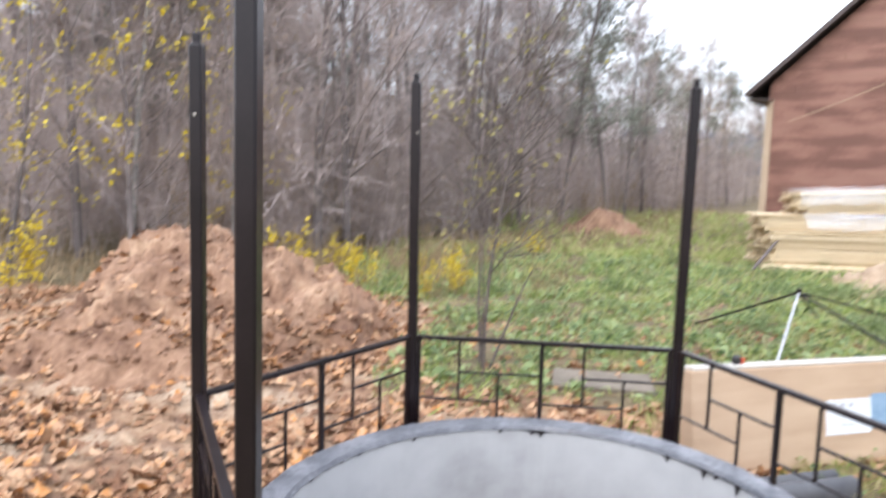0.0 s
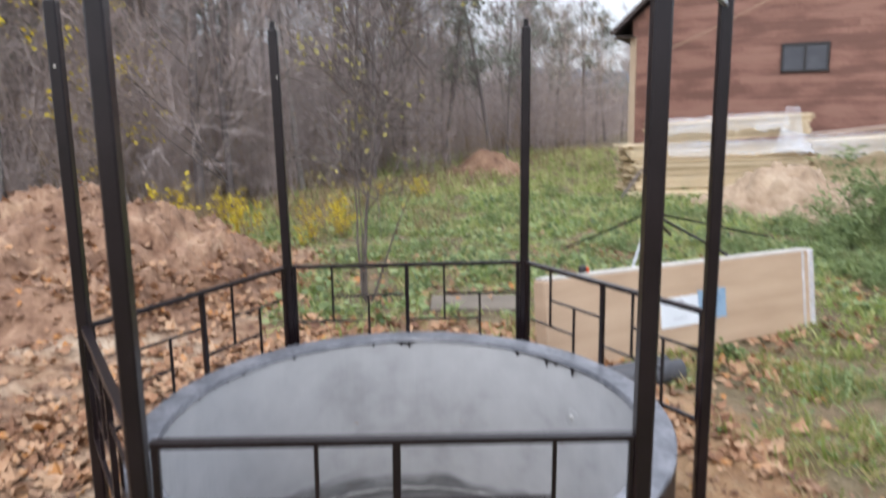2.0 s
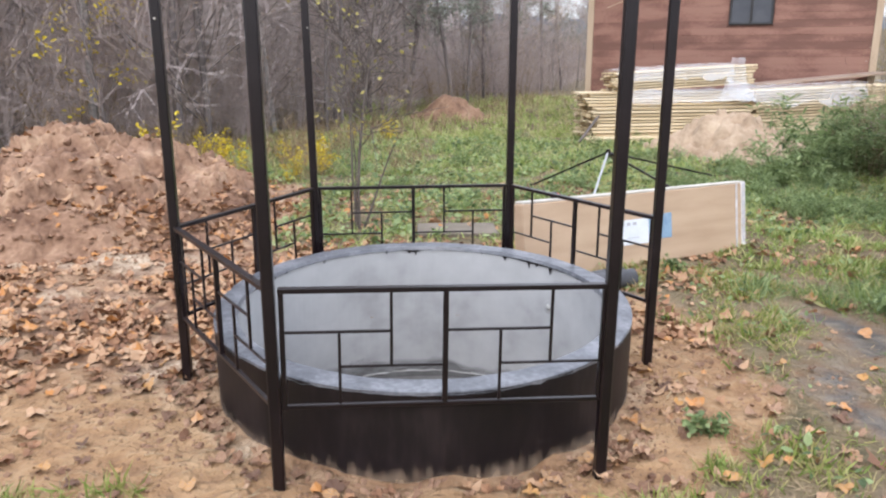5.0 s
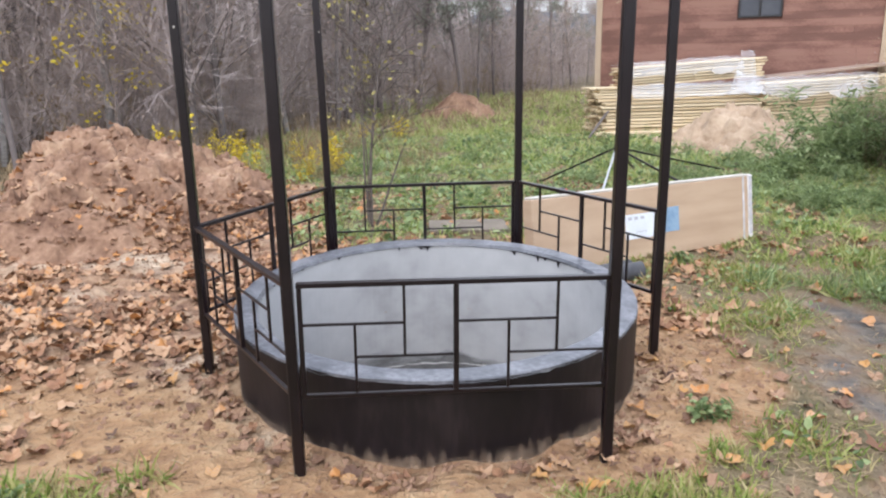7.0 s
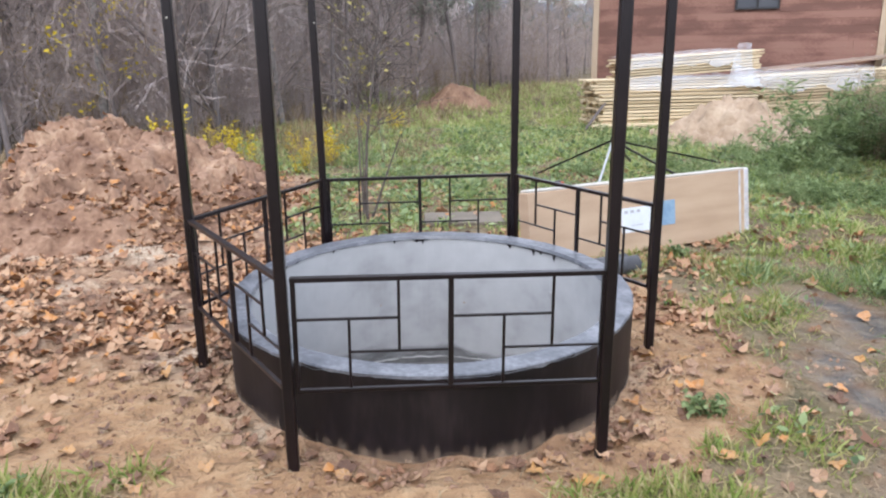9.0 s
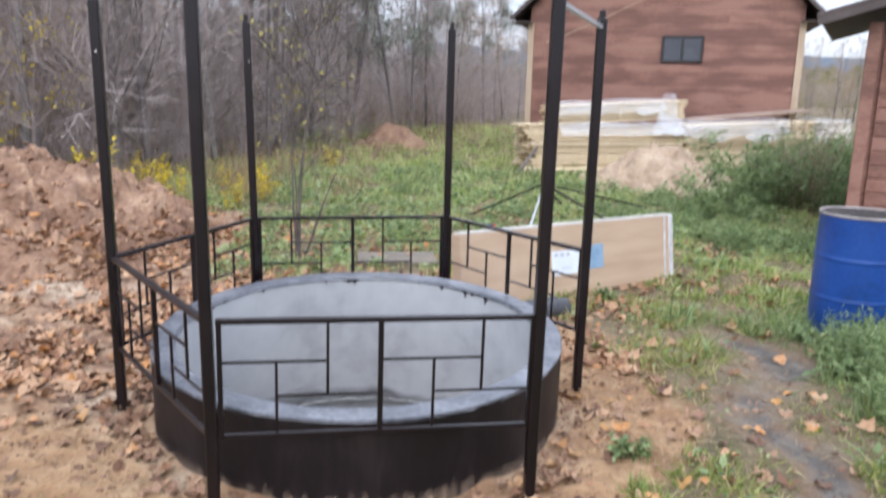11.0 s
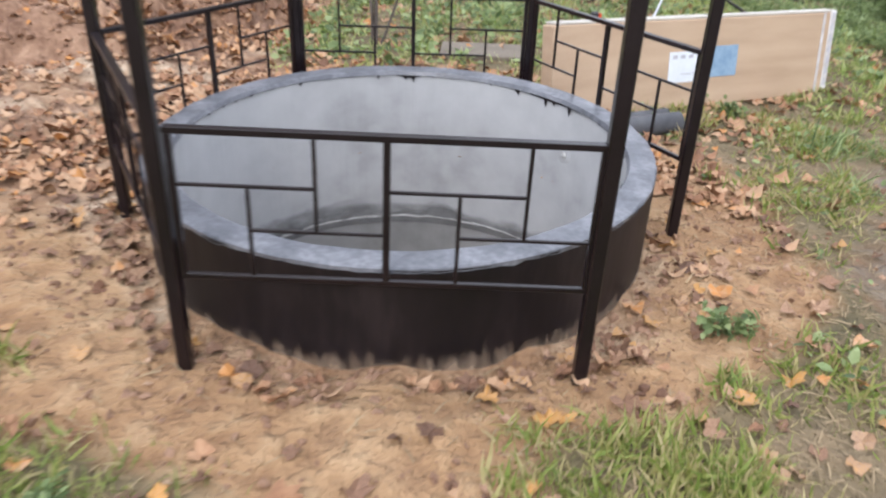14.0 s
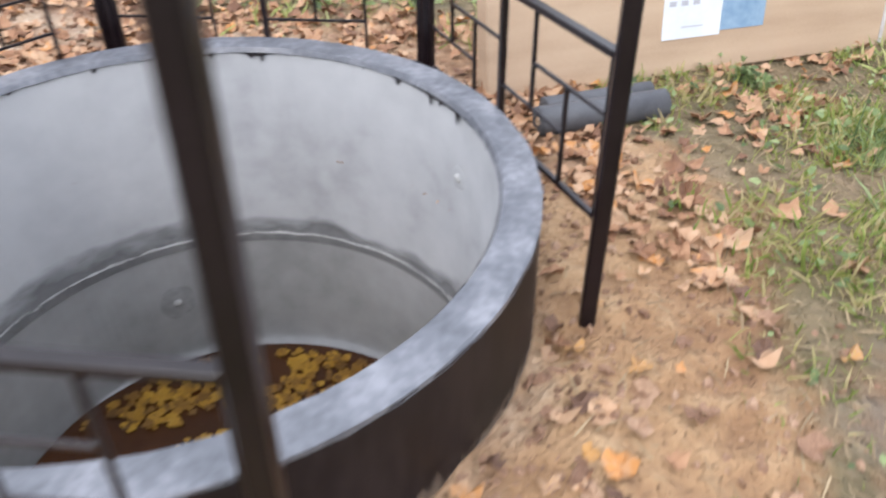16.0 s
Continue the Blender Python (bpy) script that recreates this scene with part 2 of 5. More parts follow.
# clear crumpled plastic
FILM = bpy.data.materials.new("plastic_film")
FILM.use_nodes = True
fb = FILM.node_tree.nodes["Principled BSDF"]
fb.inputs["Base Color"].default_value, fb.inputs["Roughness"].default_value = (0.75, 0.77, 0.8, 1), 0.25
fn = FILM.node_tree.nodes.new("ShaderNodeTexNoise")
fn.inputs["Scale"].default_value, fn.inputs["Detail"].default_value = 2.2, 8.0
fm = FILM.node_tree.nodes.new("ShaderNodeMapRange")
fm.inputs["From Min"].default_value, fm.inputs["From Max"].default_value = 0.35, 0.65
fm.inputs["To Min"].default_value, fm.inputs["To Max"].default_value = 0.17, 0.38
FILM.node_tree.links.new(fn.outputs["Fac"], fm.inputs["Value"])
FILM.node_tree.links.new(fm.outputs["Result"], fb.inputs["Alpha"])

# ground: sand, grass, wet mud and leaf-stained soil blended by the zones of the plan
GROUND = bpy.data.materials.new("ground_mix")
GROUND.use_nodes = True
gn, gl = GROUND.node_tree.nodes, GROUND.node_tree.links
gb = gn["Principled BSDF"]
gb.inputs["Roughness"].default_value = 0.95
zone = gn.new("ShaderNodeVertexColor")
zone.layer_name = "zone"
sep = gn.new("ShaderNodeSeparateColor")
gl.new(zone.outputs["Color"], sep.inputs["Color"])
gtc = gn.new("ShaderNodeTexCoord")


def gnoise(scale, detail=6):
    t = gn.new("ShaderNodeTexNoise")
    t.inputs["Scale"].default_value, t.inputs["Detail"].default_value = scale, detail
    gl.new(gtc.outputs["Object"], t.inputs["Vector"])
    return t


def gramp(src, cols, lo=0.33, hi=0.67):
    r = gn.new("ShaderNodeValToRGB")
    e = r.color_ramp.elements
    e[0].position, e[1].position, e[0].color, e[1].color = lo, hi, (*cols[0], 1), (*cols[-1], 1)
    for i, c in enumerate(cols[1:-1]):
        e.new(lo + (hi - lo) * (i + 1) / (len(cols) - 1)).color = (*c, 1)
    gl.new(src.outputs["Fac"], r.inputs["Fac"])
    return r.outputs["Color"]


def gmix(fac, a, b):
    m = gn.new("ShaderNodeMix")
    m.data_type = "RGBA"
    gl.new(fac, m.inputs["Factor"])
    gl.new(a, m.inputs["A"])
    gl.new(b, m.inputs["B"])
    return m.outputs["Result"]


def edge(chan, wobble, lo, hi):
    """A zone's weight with a ragged edge."""
    a = gn.new("ShaderNodeMath")
    a.operation = "MULTIPLY_ADD"
    a.inputs[1].default_value = 0.7
    gl.new(wobble.outputs["Fac"], a.inputs[0])
    gl.new(sep.outputs[chan], a.inputs[2])
    r = gn.new("ShaderNodeMapRange")
    r.inputs["From Min"].default_value, r.inputs["From Max"].default_value = lo + 0.35, hi + 0.35
    gl.new(a.outputs[0], r.inputs["Value"])
    return r.outputs["Result"]


n_big, n_mid, n_fine = gnoise(1.3), gnoise(7.0), gnoise(38.0)
c_sand = gmix(n_fine.outputs["Fac"], gramp(n_big, [(0.23, 0.118, 0.054), (0.36, 0.213, 0.107), (0.46, 0.3, 0.167)]), gramp(n_mid, [(0.17, 0.085, 0.042), (0.36, 0.217, 0.112), (0.48, 0.33, 0.19)]))
c_grass = gmix(n_fine.outputs["Fac"], gramp(n_mid, [(0.07, 0.056, 0.03), (0.155, 0.114, 0.062), (0.27, 0.19, 0.115)]), gramp(n_big, [(0.09, 0.083, 0.034), (0.165, 0.128, 0.065), (0.26, 0.188, 0.112)]))
c_mud = gramp(n_mid, [(0.065, 0.061, 0.057), (0.115, 0.103, 0.092), (0.19, 0.157, 0.122)])
c_soil = gmix(gramp(n_big, [(0.0, 0.0, 0.0), (0.1, 0.1, 0.1), (0.9, 0.9, 0.9)], 0.42, 0.62), gramp(n_mid, [(0.14, 0.066, 0.038), (0.27, 0.155, 0.09), (0.4, 0.265, 0.165)]), gramp(n_fine, [(0.4, 0.28, 0.185), (0.52, 0.4, 0.285), (0.59, 0.475, 0.36)]))
col = gmix(edge("Blue", n_mid, 0.25, 0.75), c_sand, c_soil)
col = gmix(edge("Red", n_mid, 0.3, 0.7), col, c_grass)
col = gmix(edge("Green", n_mid, 0.2, 0.8), col, c_mud)
gl.new(col, gb.inputs["Base Color"])
gbp = gn.new("ShaderNodeBump")
gbp.inputs["Strength"].default_value, gbp.inputs["Distance"].default_value = 0.9, 0.03
gl.new(n_fine.outputs["Fac"], gbp.inputs["Height"])
gbp2 = gn.new("ShaderNodeBump")
gbp2.inputs["Strength"].default_value, gbp2.inputs["Distance"].default_value = 1.0, 0.09
gl.new(n_mid.outputs["Fac"], gbp2.inputs["Height"])
n_grit = gnoise(110.0, 3)
gbp0 = gn.new("ShaderNodeBump")
gbp0.inputs["Strength"].default_value, gbp0.inputs["Distance"].default_value = 0.8, 0.012
gl.new(n_grit.outputs["Fac"], gbp0.inputs["Height"])
gl.new(gbp0.outputs["Normal"], gbp.inputs["Normal"])
gl.new(gbp.outputs["Normal"], gbp2.inputs["Normal"])
gl.new(gbp2.outputs["Normal"], gb.inputs["Normal"])


# ---- mesh helpers ----
def mesh(name, verts, faces, mat, parent=None, label="", smooth=False):
    d = bpy.data.meshes.new(name)
    d.from_pydata([tuple(v) for v in verts], [], faces)
    d.materials.append(mat)
    if smooth:
        d.polygons.foreach_set("use_smooth", [True] * len(d.polygons))
    ob = new(name, d)
    if parent:
        ob.parent = parent
    if label:
        ob["label"] = label
    return ob


def part(name, bm, mat, parent=None, label="", smooth=False):
    d = bpy.data.meshes.new(name)
    bmesh.ops.recalc_face_normals(bm, faces=bm.faces)
    bm.to_mesh(d)
    bm.free()
    d.materials.append(mat)
    if smooth:
        d.polygons.foreach_set("use_smooth", [True] * len(d.polygons))
    ob = new(name, d)
    if parent:
        ob.parent = parent
    if label:
        ob["label"] = label
    return ob


def empty(name, m, label, category, group="", kind=""):
    ob = new(name)
    ob.matrix_world = m
    ob.empty_display_size = 0.2
    return tagged(ob, label, category, group, kind)


def box(bm, cx, cy, cz, sx, sy, sz, m=None, bevel=0.0):
    r = bmesh.ops.create_cube(bm, size=1.0, matrix=(m or Matrix()) @ Matrix.Translation((cx, cy, cz)) @ Matrix.Diagonal((sx, sy, sz, 1)))
    if bevel:
        ed = list({e for v in r["verts"] for e in v.link_edges})
        bmesh.ops.bevel(bm, geom=ed, offset=bevel, segments=1, affect="EDGES")
    return bm


def axis_frame(a, b):
    """A frame at a whose x runs to b and whose z is as upright as it can be."""
    a, b = Vector(a), Vector(b)
    x = (b - a).normalized()
    up = Vector((0, 0, 1)) if abs(x.z) < 0.95 else Vector((0, 1, 0))
    y = up.cross(x).normalized()
    z = x.cross(y)
    return Matrix(((x.x, y.x, z.x, a.x), (x.y, y.y, z.y, a.y), (x.z, y.z, z.z, a.z), (0, 0, 0, 1))), (b - a).length


def bar(name, a, b, w, h, mat, parent=None, label="", bevel=0.002):
    m, n = axis_frame(a, b)
    bm = bmesh.new()
    box(bm, n / 2, 0, 0, n, w, h, m, bevel)
    return part(name, bm, mat, parent, label)


def tube_data(points, radii, sides=6, cap=True):
    """A tapered tube through points."""
    vs, fs, n = [], [], len(points)
    pts = [Vector(p) for p in points]
    for i, p in enumerate(pts):
        d = (pts[min(i + 1, n - 1)] - pts[max(i - 1, 0)]).normalized()
        a = d.orthogonal().normalized() if i == 0 else (a - d * a.dot(d)).normalized()
        b = d.cross(a)
        for k in range(sides):
            t = 2 * math.pi * k / sides
            vs.append(p + (a * math.cos(t) + b * math.sin(t)) * radii[i])
    for i in range(n - 1):
        for k in range(sides):
            k2 = (k + 1) % sides
            fs.append((i * sides + k, i * sides + k2, (i + 1) * sides + k2, (i + 1) * sides + k))
    if cap:
        fs.append(tuple(range(sides))[::-1])
        fs.append(tuple(range((n - 1) * sides, n * sides)))
    return vs, fs


def lathe(profile, seg, centre=(0, 0), wobble=None):
    vs, fs = [], []
    for i in range(seg):
        t = 2 * math.pi * i / seg
        for j, (r, z) in enumerate(profile):
            dr, dz = wobble(t, j) if wobble else (0, 0)
            vs.append((centre[0] + (r + dr) * math.cos(t), centre[1] + (r + dr) * math.sin(t), z + dz))
    n = len(profile)
    for i in range(seg):
        for j in range(n - 1):
            k = (i + 1) % seg
            fs.append((i * n + j, k * n + j, k * n + j + 1, i * n + j + 1))
    return vs, fs


def nz(x, y, z=0.0, octaves=4, h=1.0):
    return noise.fractal(Vector((x, y, z)), h, 2.0, octaves)


def smooth01(a, b, v):
    t = min(1.0, max(0.0, (v - a) / (b - a)))
    return t * t * (3 - 2 * t)


# ---- the plan ----
CX, CY = 0.1, 2.68                   # hexagonal frame: centre
RX, RY = 0.105, 2.69                 # concrete ring: centre


def zones(x, y):
    """Weights of grass, mud and leaf-stained soil at a place."""
    w = nz(x * 0.9, y * 0.9, 3.0) * 0.5
    d = math.hypot(x - CX, y - CY)
    reach = 0.17 * smooth01(0.4, 1.2, x) * (0.35 + 0.65 * smooth01(1.3, 2.4, y))
    reach += 0.3 * smooth01(2.4, 3.2, y) * smooth01(0.6, 1.3, x) * smooth01(4.4, 3.8, y)
    sand = 1 - smooth01(1.4 + reach, 1.75 + reach * 1.4, d + w * 0.55)
    left = smooth01(-0.75, -1.25, x + w * 0.4) * smooth01(1.25, 1.75, y + w * 0.6) * smooth01(10.3, 9.2, y + 0.8 * abs(x + 3.4) * 0.3 + w)
    back = smooth01(3.2, 3.7, y) * smooth01(6.0, 5.0, y + w * 1.2) * smooth01(1.9, 1.3, x + w * 0.5)
    front = smooth01(0.62, 0.92, y + w * 0.4 - 0.4 * max(0.0, -0.15 - x)) * smooth01(2.2, 1.8, y) * smooth01(0.8, 0.4, x + w * 0.3) * smooth01(-1.5, -1.0, x)
    bare = max(sand, left, back, front)
    line = 2.05 + (y - 1.2) * 0.43 + 0.35 * nz(x * 0.5, y * 1.1, 40.0)
    mud = (0.45 + 0.4 * smooth01(-0.3, 0.3, nz(x * 1.6, y * 1.6, 61.0))) * smooth01(0.36 + 0.2 * smooth01(2.0, 3.0, y) * smooth01(3.4, 2.9, y), 0.0, abs(x - line) + w * 0.5) * smooth01(0.0, 1.2, y) * smooth01(4.1, 3.3, y)
    grass = max(0.0, 1 - bare) * (1 - mud)
    fringe = 0.5 * smooth01(1.36, 1.16, d + w * 0.25)
    soil = max(left * smooth01(1.4, 3.6, y + w * 1.5), back * 0.6, fringe)
    return grass, mud, soil


def thin_grass(x, y):
    """How bare the lawn is at a place."""
    return min(0.85, max(0.0, 0.45 + 0.9 * nz(x * 1.2, y * 1.2, 8.0))) * smooth01(6.5, 4.5, y)


def height(x, y):
    d = math.hypot(x - RX, y - RY)
    h = 0.035 * nz(x * 0.5, y * 0.5, 1.0) + 0.02 * nz(x * 2.2, y * 2.2, 5.0)
    if d < 3.0:
        h *= 0.5
        h += smooth01(1.42, 1.14, d) * (0.03 * nz(x * 4, y * 4, 23.0) - 0.008 - 0.03 * smooth01(1.8, 1.55, y)) + 0.014 * nz(x * 5, y * 5, 3.0) + 0.009 * nz(x * 14, y * 14, 6.0)
    left = smooth01(-1.0, -2.2, x) * smooth01(2.0, 3.5, y) * smooth01(10.0, 8.0, y)
    h += left * (0.06 + 0.07 * nz(x * 1.6, y * 1.6, 9.0) + 0.06 * abs(nz(x * 3.5, y * 3.5, 11.0)) + 0.035 * nz(x * 7, y * 7, 2.0))
    h -= 0.03 * zones(x, y)[1] if 0.5 < x < 4 and -1 < y < 5 else 0
    far = math.hypot(x, y)
    return h + smooth01(8, 30, far) * 0.1 * nz(x * 0.08, y * 0.08, 7.0)


def steps(*runs):
    out = []
    for a, b, n in runs:
        out += [a + (b - a) * i / n for i in range(n)]
    return out + [runs[-1][1]]


gx = steps((-600, -100, 5), (-100, -20, 10), (-20, -7, 18), (-7, -3.5, 32), (-3.5, 4.5, 140), (4.5, 8, 30), (8, 24, 26), (24, 100, 10), (100, 600, 5))
gy = steps((-300, -20, 5), (-20, -3, 10), (-3, 0, 20), (0, 6.5, 112), (6.5, 10, 34), (10, 32, 36), (32, 100, 10), (100, 800, 6))
gv, gf, gc, nx = [], [], [], len(gx)
for y in gy:
    for x in gx:
        gv.append((x, y, height(x, y)))
        gc.append((*zones(x, y), 1.0))
for j in range(len(gy) - 1):
    for i in range(nx - 1):
        mx, my = (gx[i] + gx[i + 1]) / 2, (gy[j] + gy[j + 1]) / 2
        if math.hypot(mx - RX, my - RY) > 1.04:
            gf.append((j * nx + i, j * nx + i + 1, (j + 1) * nx + i + 1, (j + 1) * nx + i))
ground = mesh("ground", gv, gf, GROUND, smooth=True)
tagged(ground, "sandy yard ground turning to patchy autumn grass", "ground", kind="structure")
lay = ground.data.color_attributes.new("zone", "FLOAT_COLOR", "POINT")
lay.data.foreach_set("color", np.array(gc, dtype=np.float32).ravel())

# ---- concrete well ring with its bitumen coat ----
WELL = pose(RX, RY, 0.427, 2.3, 0, 0)
well = empty("well_ring", WELL, "large concrete well ring coated outside with black bitumen", "well ring")
SEG = 160


def well_part(name, profile, mat, label="", wobble=None, closed=True):
    vs, fs = lathe(profile + ([profile[0]] if closed else []), SEG, wobble=wobble)
    ob = mesh(name, vs, fs, mat, None, label, smooth=False)
    bm = bmesh.new()
    bm.from_mesh(ob.data)
    bmesh.ops.remove_doubles(bm, verts=bm.verts, dist=1e-5)
    bmesh.ops.recalc_face_normals(bm, faces=bm.faces)
    bm.to_mesh(ob.data)
    bm.free()
    ob.parent = well
    return ob


def chipped(t, j):
    k = nz(3 * math.cos(t), 3 * math.sin(t), j * 2.0)
    return 0.004 * k, 0.004 * nz(5 * math.cos(t), 5 * math.sin(t), j + 7.0)


upper = well_part("upper_ring", [(1.108, -0.9), (1.108, -0.008), (1.1, 0.0), (1.01, 0.0), (1.0, -0.01), (1.0, -0.9)], CONCRETE, "grey cast concrete wall with damp stains", chipped)
lower = well_part("lower_ring", [(1.108, -1.8), (1.108, -0.912), (1.002, -0.912), (1.002, -1.8)], surf("darker_lower_concrete", [(0.19, 0.19, 0.19), (0.25, 0.25, 0.25), (0.3, 0.3, 0.302)], 1.4, 0.8, 0.15, 9, far=0.006), "darker concrete ring below ground", chipped)


def ragged(t, j):
    x, y = math.cos(t), math.sin(t)
    if j == 0:
        return 0.0, 0.05 * nz(9 * x, 9 * y, 1.0) + 0.045 * abs(nz(30 * x, 30 * y, 4.0)) * 0.2 + 0.02 * nz(60 * x, 60 * y, 2.0)
    return 0.004 * nz(7 * x, 7 * y, 6.0), 0.003 * nz(14 * x, 14 * y, j * 5.0)


def ragged_rim(t, j):
    x, y = math.cos(t), math.sin(t)
    if j == 0:
        return 0.004 * nz(7 * x, 7 * y, 6.0), 0.008 * nz(22 * x, 22 * y, 4.0)
    if j == 5:
        drip = max(0.0, nz(26 * x, 26 * y, 8.0) - 0.6) * 0.1
        return 0.0, -0.012 * abs(nz(12 * x, 12 * y, 3.0)) - drip
    return 0.004 * nz(7 * x, 7 * y, j * 3.0), 0.003 * nz(14 * x, 14 * y, j * 5.0)


coat = well_part("bitumen_coat", [(1.115, -0.56), (1.117, -0.2), (1.117, -0.004)], TAR, "black bitumen brushed over the outer wall", ragged, False)
# same bitumen as the wall, coloured paler for the sky it reflects
rim = well_part("rim_coat", [(1.1175, -0.012), (1.1165, 0.003), (1.108, 0.0065), (1.06, 0.008), (1.004, 0.006), (0.994, -0.012)], RIM, "bitumen on the rim, grey-blue sky sheen in its colour", ragged_rim, False)
coat.data.polygons.foreach_set("use_smooth", [True] * len(coat.data.polygons))


SEG = 720


def drips(t, j):
    x, y = math.cos(t), math.sin(t)
    if j == 1:
        more = math.exp(-((t - 1.58) / 0.05) ** 2) + 0.8 * math.exp(-((t - 0.72) / 0.16) ** 2)
        return 0.0, -(0.09 + 0.07 * more) * max(0.0, nz(34 * x, 34 * y, 8.0) - 0.45 + 0.35 * more) * (0.4 + abs(nz(90 * x, 90 * y, 1.0))) - 0.012 * more
    return 0.0, 0.0


well_part("tar_drip_line", [(0.9905, -0.013), (0.9905, -0.0145)], TAR, "thin black line of bitumen with drips inside the rim", drips, False)
well_part("clay_splash", [(1.1215, -0.56), (1.1215, -0.3)], DUST, "pale clay splashed up the foot of the wall", None, False)
well_part("damp_stain", [(0.9935, -0.95), (0.9935, -0.6)], STAIN, "dark damp stain above the joint", None, False)
SEG = 160


def lumpy(t, j):
    return 0.006 * nz(11 * math.cos(t), 11 * math.sin(t), j * 1.0), 0.008 * nz(16 * math.cos(t), 16 * math.sin(t), j * 2.0)


well_part("mortar_joint", [(1.004, -0.914), (0.993, -0.91), (0.991, -0.904), (0.994, -0.898), (1.004, -0.894)], MORTAR, "pale mortar joint between the two rings", lumpy)


def plug(a, z, size, mat):
    vs, fs = lathe([(0.0, 0.012), (0.02, 0.012), (0.04, 0.006), (0.066, 0.009), (0.082, 0.0)], 24, wobble=lambda t, j: (0.006 * math.sin(2 * t + j) + 0.004 * math.sin(5 * t), 0.0))
    m = Matrix.Rotation(a, 4, "Z") @ Matrix.Translation((1.001, 0, z)) @ Matrix.Rotation(-math.pi / 2, 4, "Y")
    halo = mesh("plug", [m @ Vector((x * size, y * size, z * 0.3)) for x, y, z in vs], fs, mat, well, "round filled lifting hole, dark with damp", True)
    vs, fs = lathe([(0.0, 0.012), (0.014, 0.011), (0.02, 0.004)], 12)
    mesh("plug_centre", [m @ Vector(v) for v in vs], fs, MORTAR, halo, "pale mortar dab", True)


for a, z, size, mat in ((0.585, -0.283, 0.6, CONCRETE), (2.16, -1.24, 1.2, DAMP)):
    plug(a, z, size, mat)
vs, fs = lathe([(0.0, 0.0), (0.5, 0.0), (1.03, 0.0)], 64)
water = mesh("well_water", [(x + RX, y + RY, -1.14) for x, y, z in vs], fs, MURK)
tagged(water, "still brown water at the bottom of the well", "water", kind="structure")


# ---- hexagonal black steel frame ----
gazebo = empty("gazebo_frame", Matrix.Translation((CX, CY, 0)), "open hexagonal black steel gazebo frame round the well", "gazebo")
# the welded frame is a little out of true: corners on the plan, and how far each rail end sits off level
CORNER = [Vector((x - CX, y - CY, 0)) for x, y in ((-0.566, 1.535), (0.774, 1.54), (1.385, 2.67), (0.766, 3.822), (-0.55, 3.81), (-1.195, 2.68))]
LEAN = ((-0.002, 0.004), (0.012, 0.004), (0.008, 0.002), (0.005, 0.0), (-0.011, 0.0), (-0.001, 0.0))  # metres off plumb for each metre of post
SAG = (-0.007, -0.023, 0.002, 0.007, 0.006, 0.0)
TOPS = (2.14, 2.14, 2.15, 2.15, 2.15, 2.15)
for k, c in enumerate(CORNER):
    turn = Matrix.Translation(c)
    turn[0][2], turn[1][2] = LEAN[k]
    bm = bmesh.new()
    box(bm, 0, 0, (TOPS[k] - 0.15) / 2, 0.048, 0.048, TOPS[k] + 0.15, turn, 0.006)
    post = part("post", bm, BLACK, gazebo)
    bm = bmesh.new()
    box(bm, 0, 0, TOPS[k] + 0.016, 0.027, 0.03, 0.05, turn, 0.004)
    part("pin", bm, BLACK, post)
    if k in (4, 5):
        vs, fs = lathe([(0, 0.005), (0.004, 0.004), (0.0065, 0.0)], 8)
        inward = Matrix.Translation((c.x + 1.9 * LEAN[k][0], c.y, 1.9)) @ Matrix.Rotation(radians(-90 if k == 5 else -60), 4, "Z") @ Matrix.Translation((0.025, 0, 0)) @ Matrix.Rotation(math.pi / 2, 4, "Y")
        mesh("screw", [inward @ Vector(v) for v in vs], fs, FOAM, post, "small bright screw head")
ZT, ZB = 0.857, 0.371


def railing(a, b):
    """A railing between two corners, seen from outside from left (a) to right (b)."""
    za, zb = SAG[a], SAG[b]
    a, b = (CORNER[k] + Vector((*LEAN[k], 0)) * 0.8 for k in (a, b))
    u = (b - a).normalized()
    p, q = a + u * 0.025, b - u * 0.025
    span = (q - p).length
    m, n = axis_frame((p.x, p.y, za), (q.x, q.y, zb))

    def piece(bm, x0, z0, x1, z1, w, d):
        if abs(x1 - x0) > abs(z1 - z0):
            return box(bm, (x0 + x1) / 2, 0, z0, x1 - x0, d, w, m, 0.0015)
        return box(bm, x0, 0, (z0 + z1) / 2, w, d, abs(z1 - z0), m, 0.0015)

    bm = bmesh.new()
    piece(bm, 0.0, ZT, span, ZT, 0.02, 0.032)
    top = part("railing_frame", bm, BLACK, gazebo)

    def rod(x0, z0, x1, z1, w, name="rod"):
        bm = bmesh.new()
        piece(bm, x0, z0, x1, z1, w, w)
        part(name, bm, BLACK, top)

    e = 0.011
    rod(0.0, ZB, span, ZB, 0.018, "bottom_rail")
    rod(e, ZT - 0.01, e, ZB - 0.01, 0.02, "stile")
    rod(span - e, ZT - 0.01, span - e, ZB - 0.01, 0.02, "stile")
    rod(span / 2, ZT - 0.01, span / 2, ZB + 0.009, 0.022, "middle_bar")
    z1, z2 = ZT - (ZT - ZB) * 0.355, ZT - (ZT - ZB) * 0.655
    half = span / 2
    for x0 in (0.02, half + 0.011):
        w = half - 0.03
        rod(x0, z1, x0 + w * 0.67, z1, 0.011)
        rod(x0 + w * 0.67, ZT - 0.01, x0 + w * 0.67, z2, 0.012)
        rod(x0 + w * 0.34, z2, x0 + w, z2, 0.0105)
        rod(x0 + w * 0.34, z1 - 0.0055, x0 + w * 0.34, ZB + 0.009, 0.012)


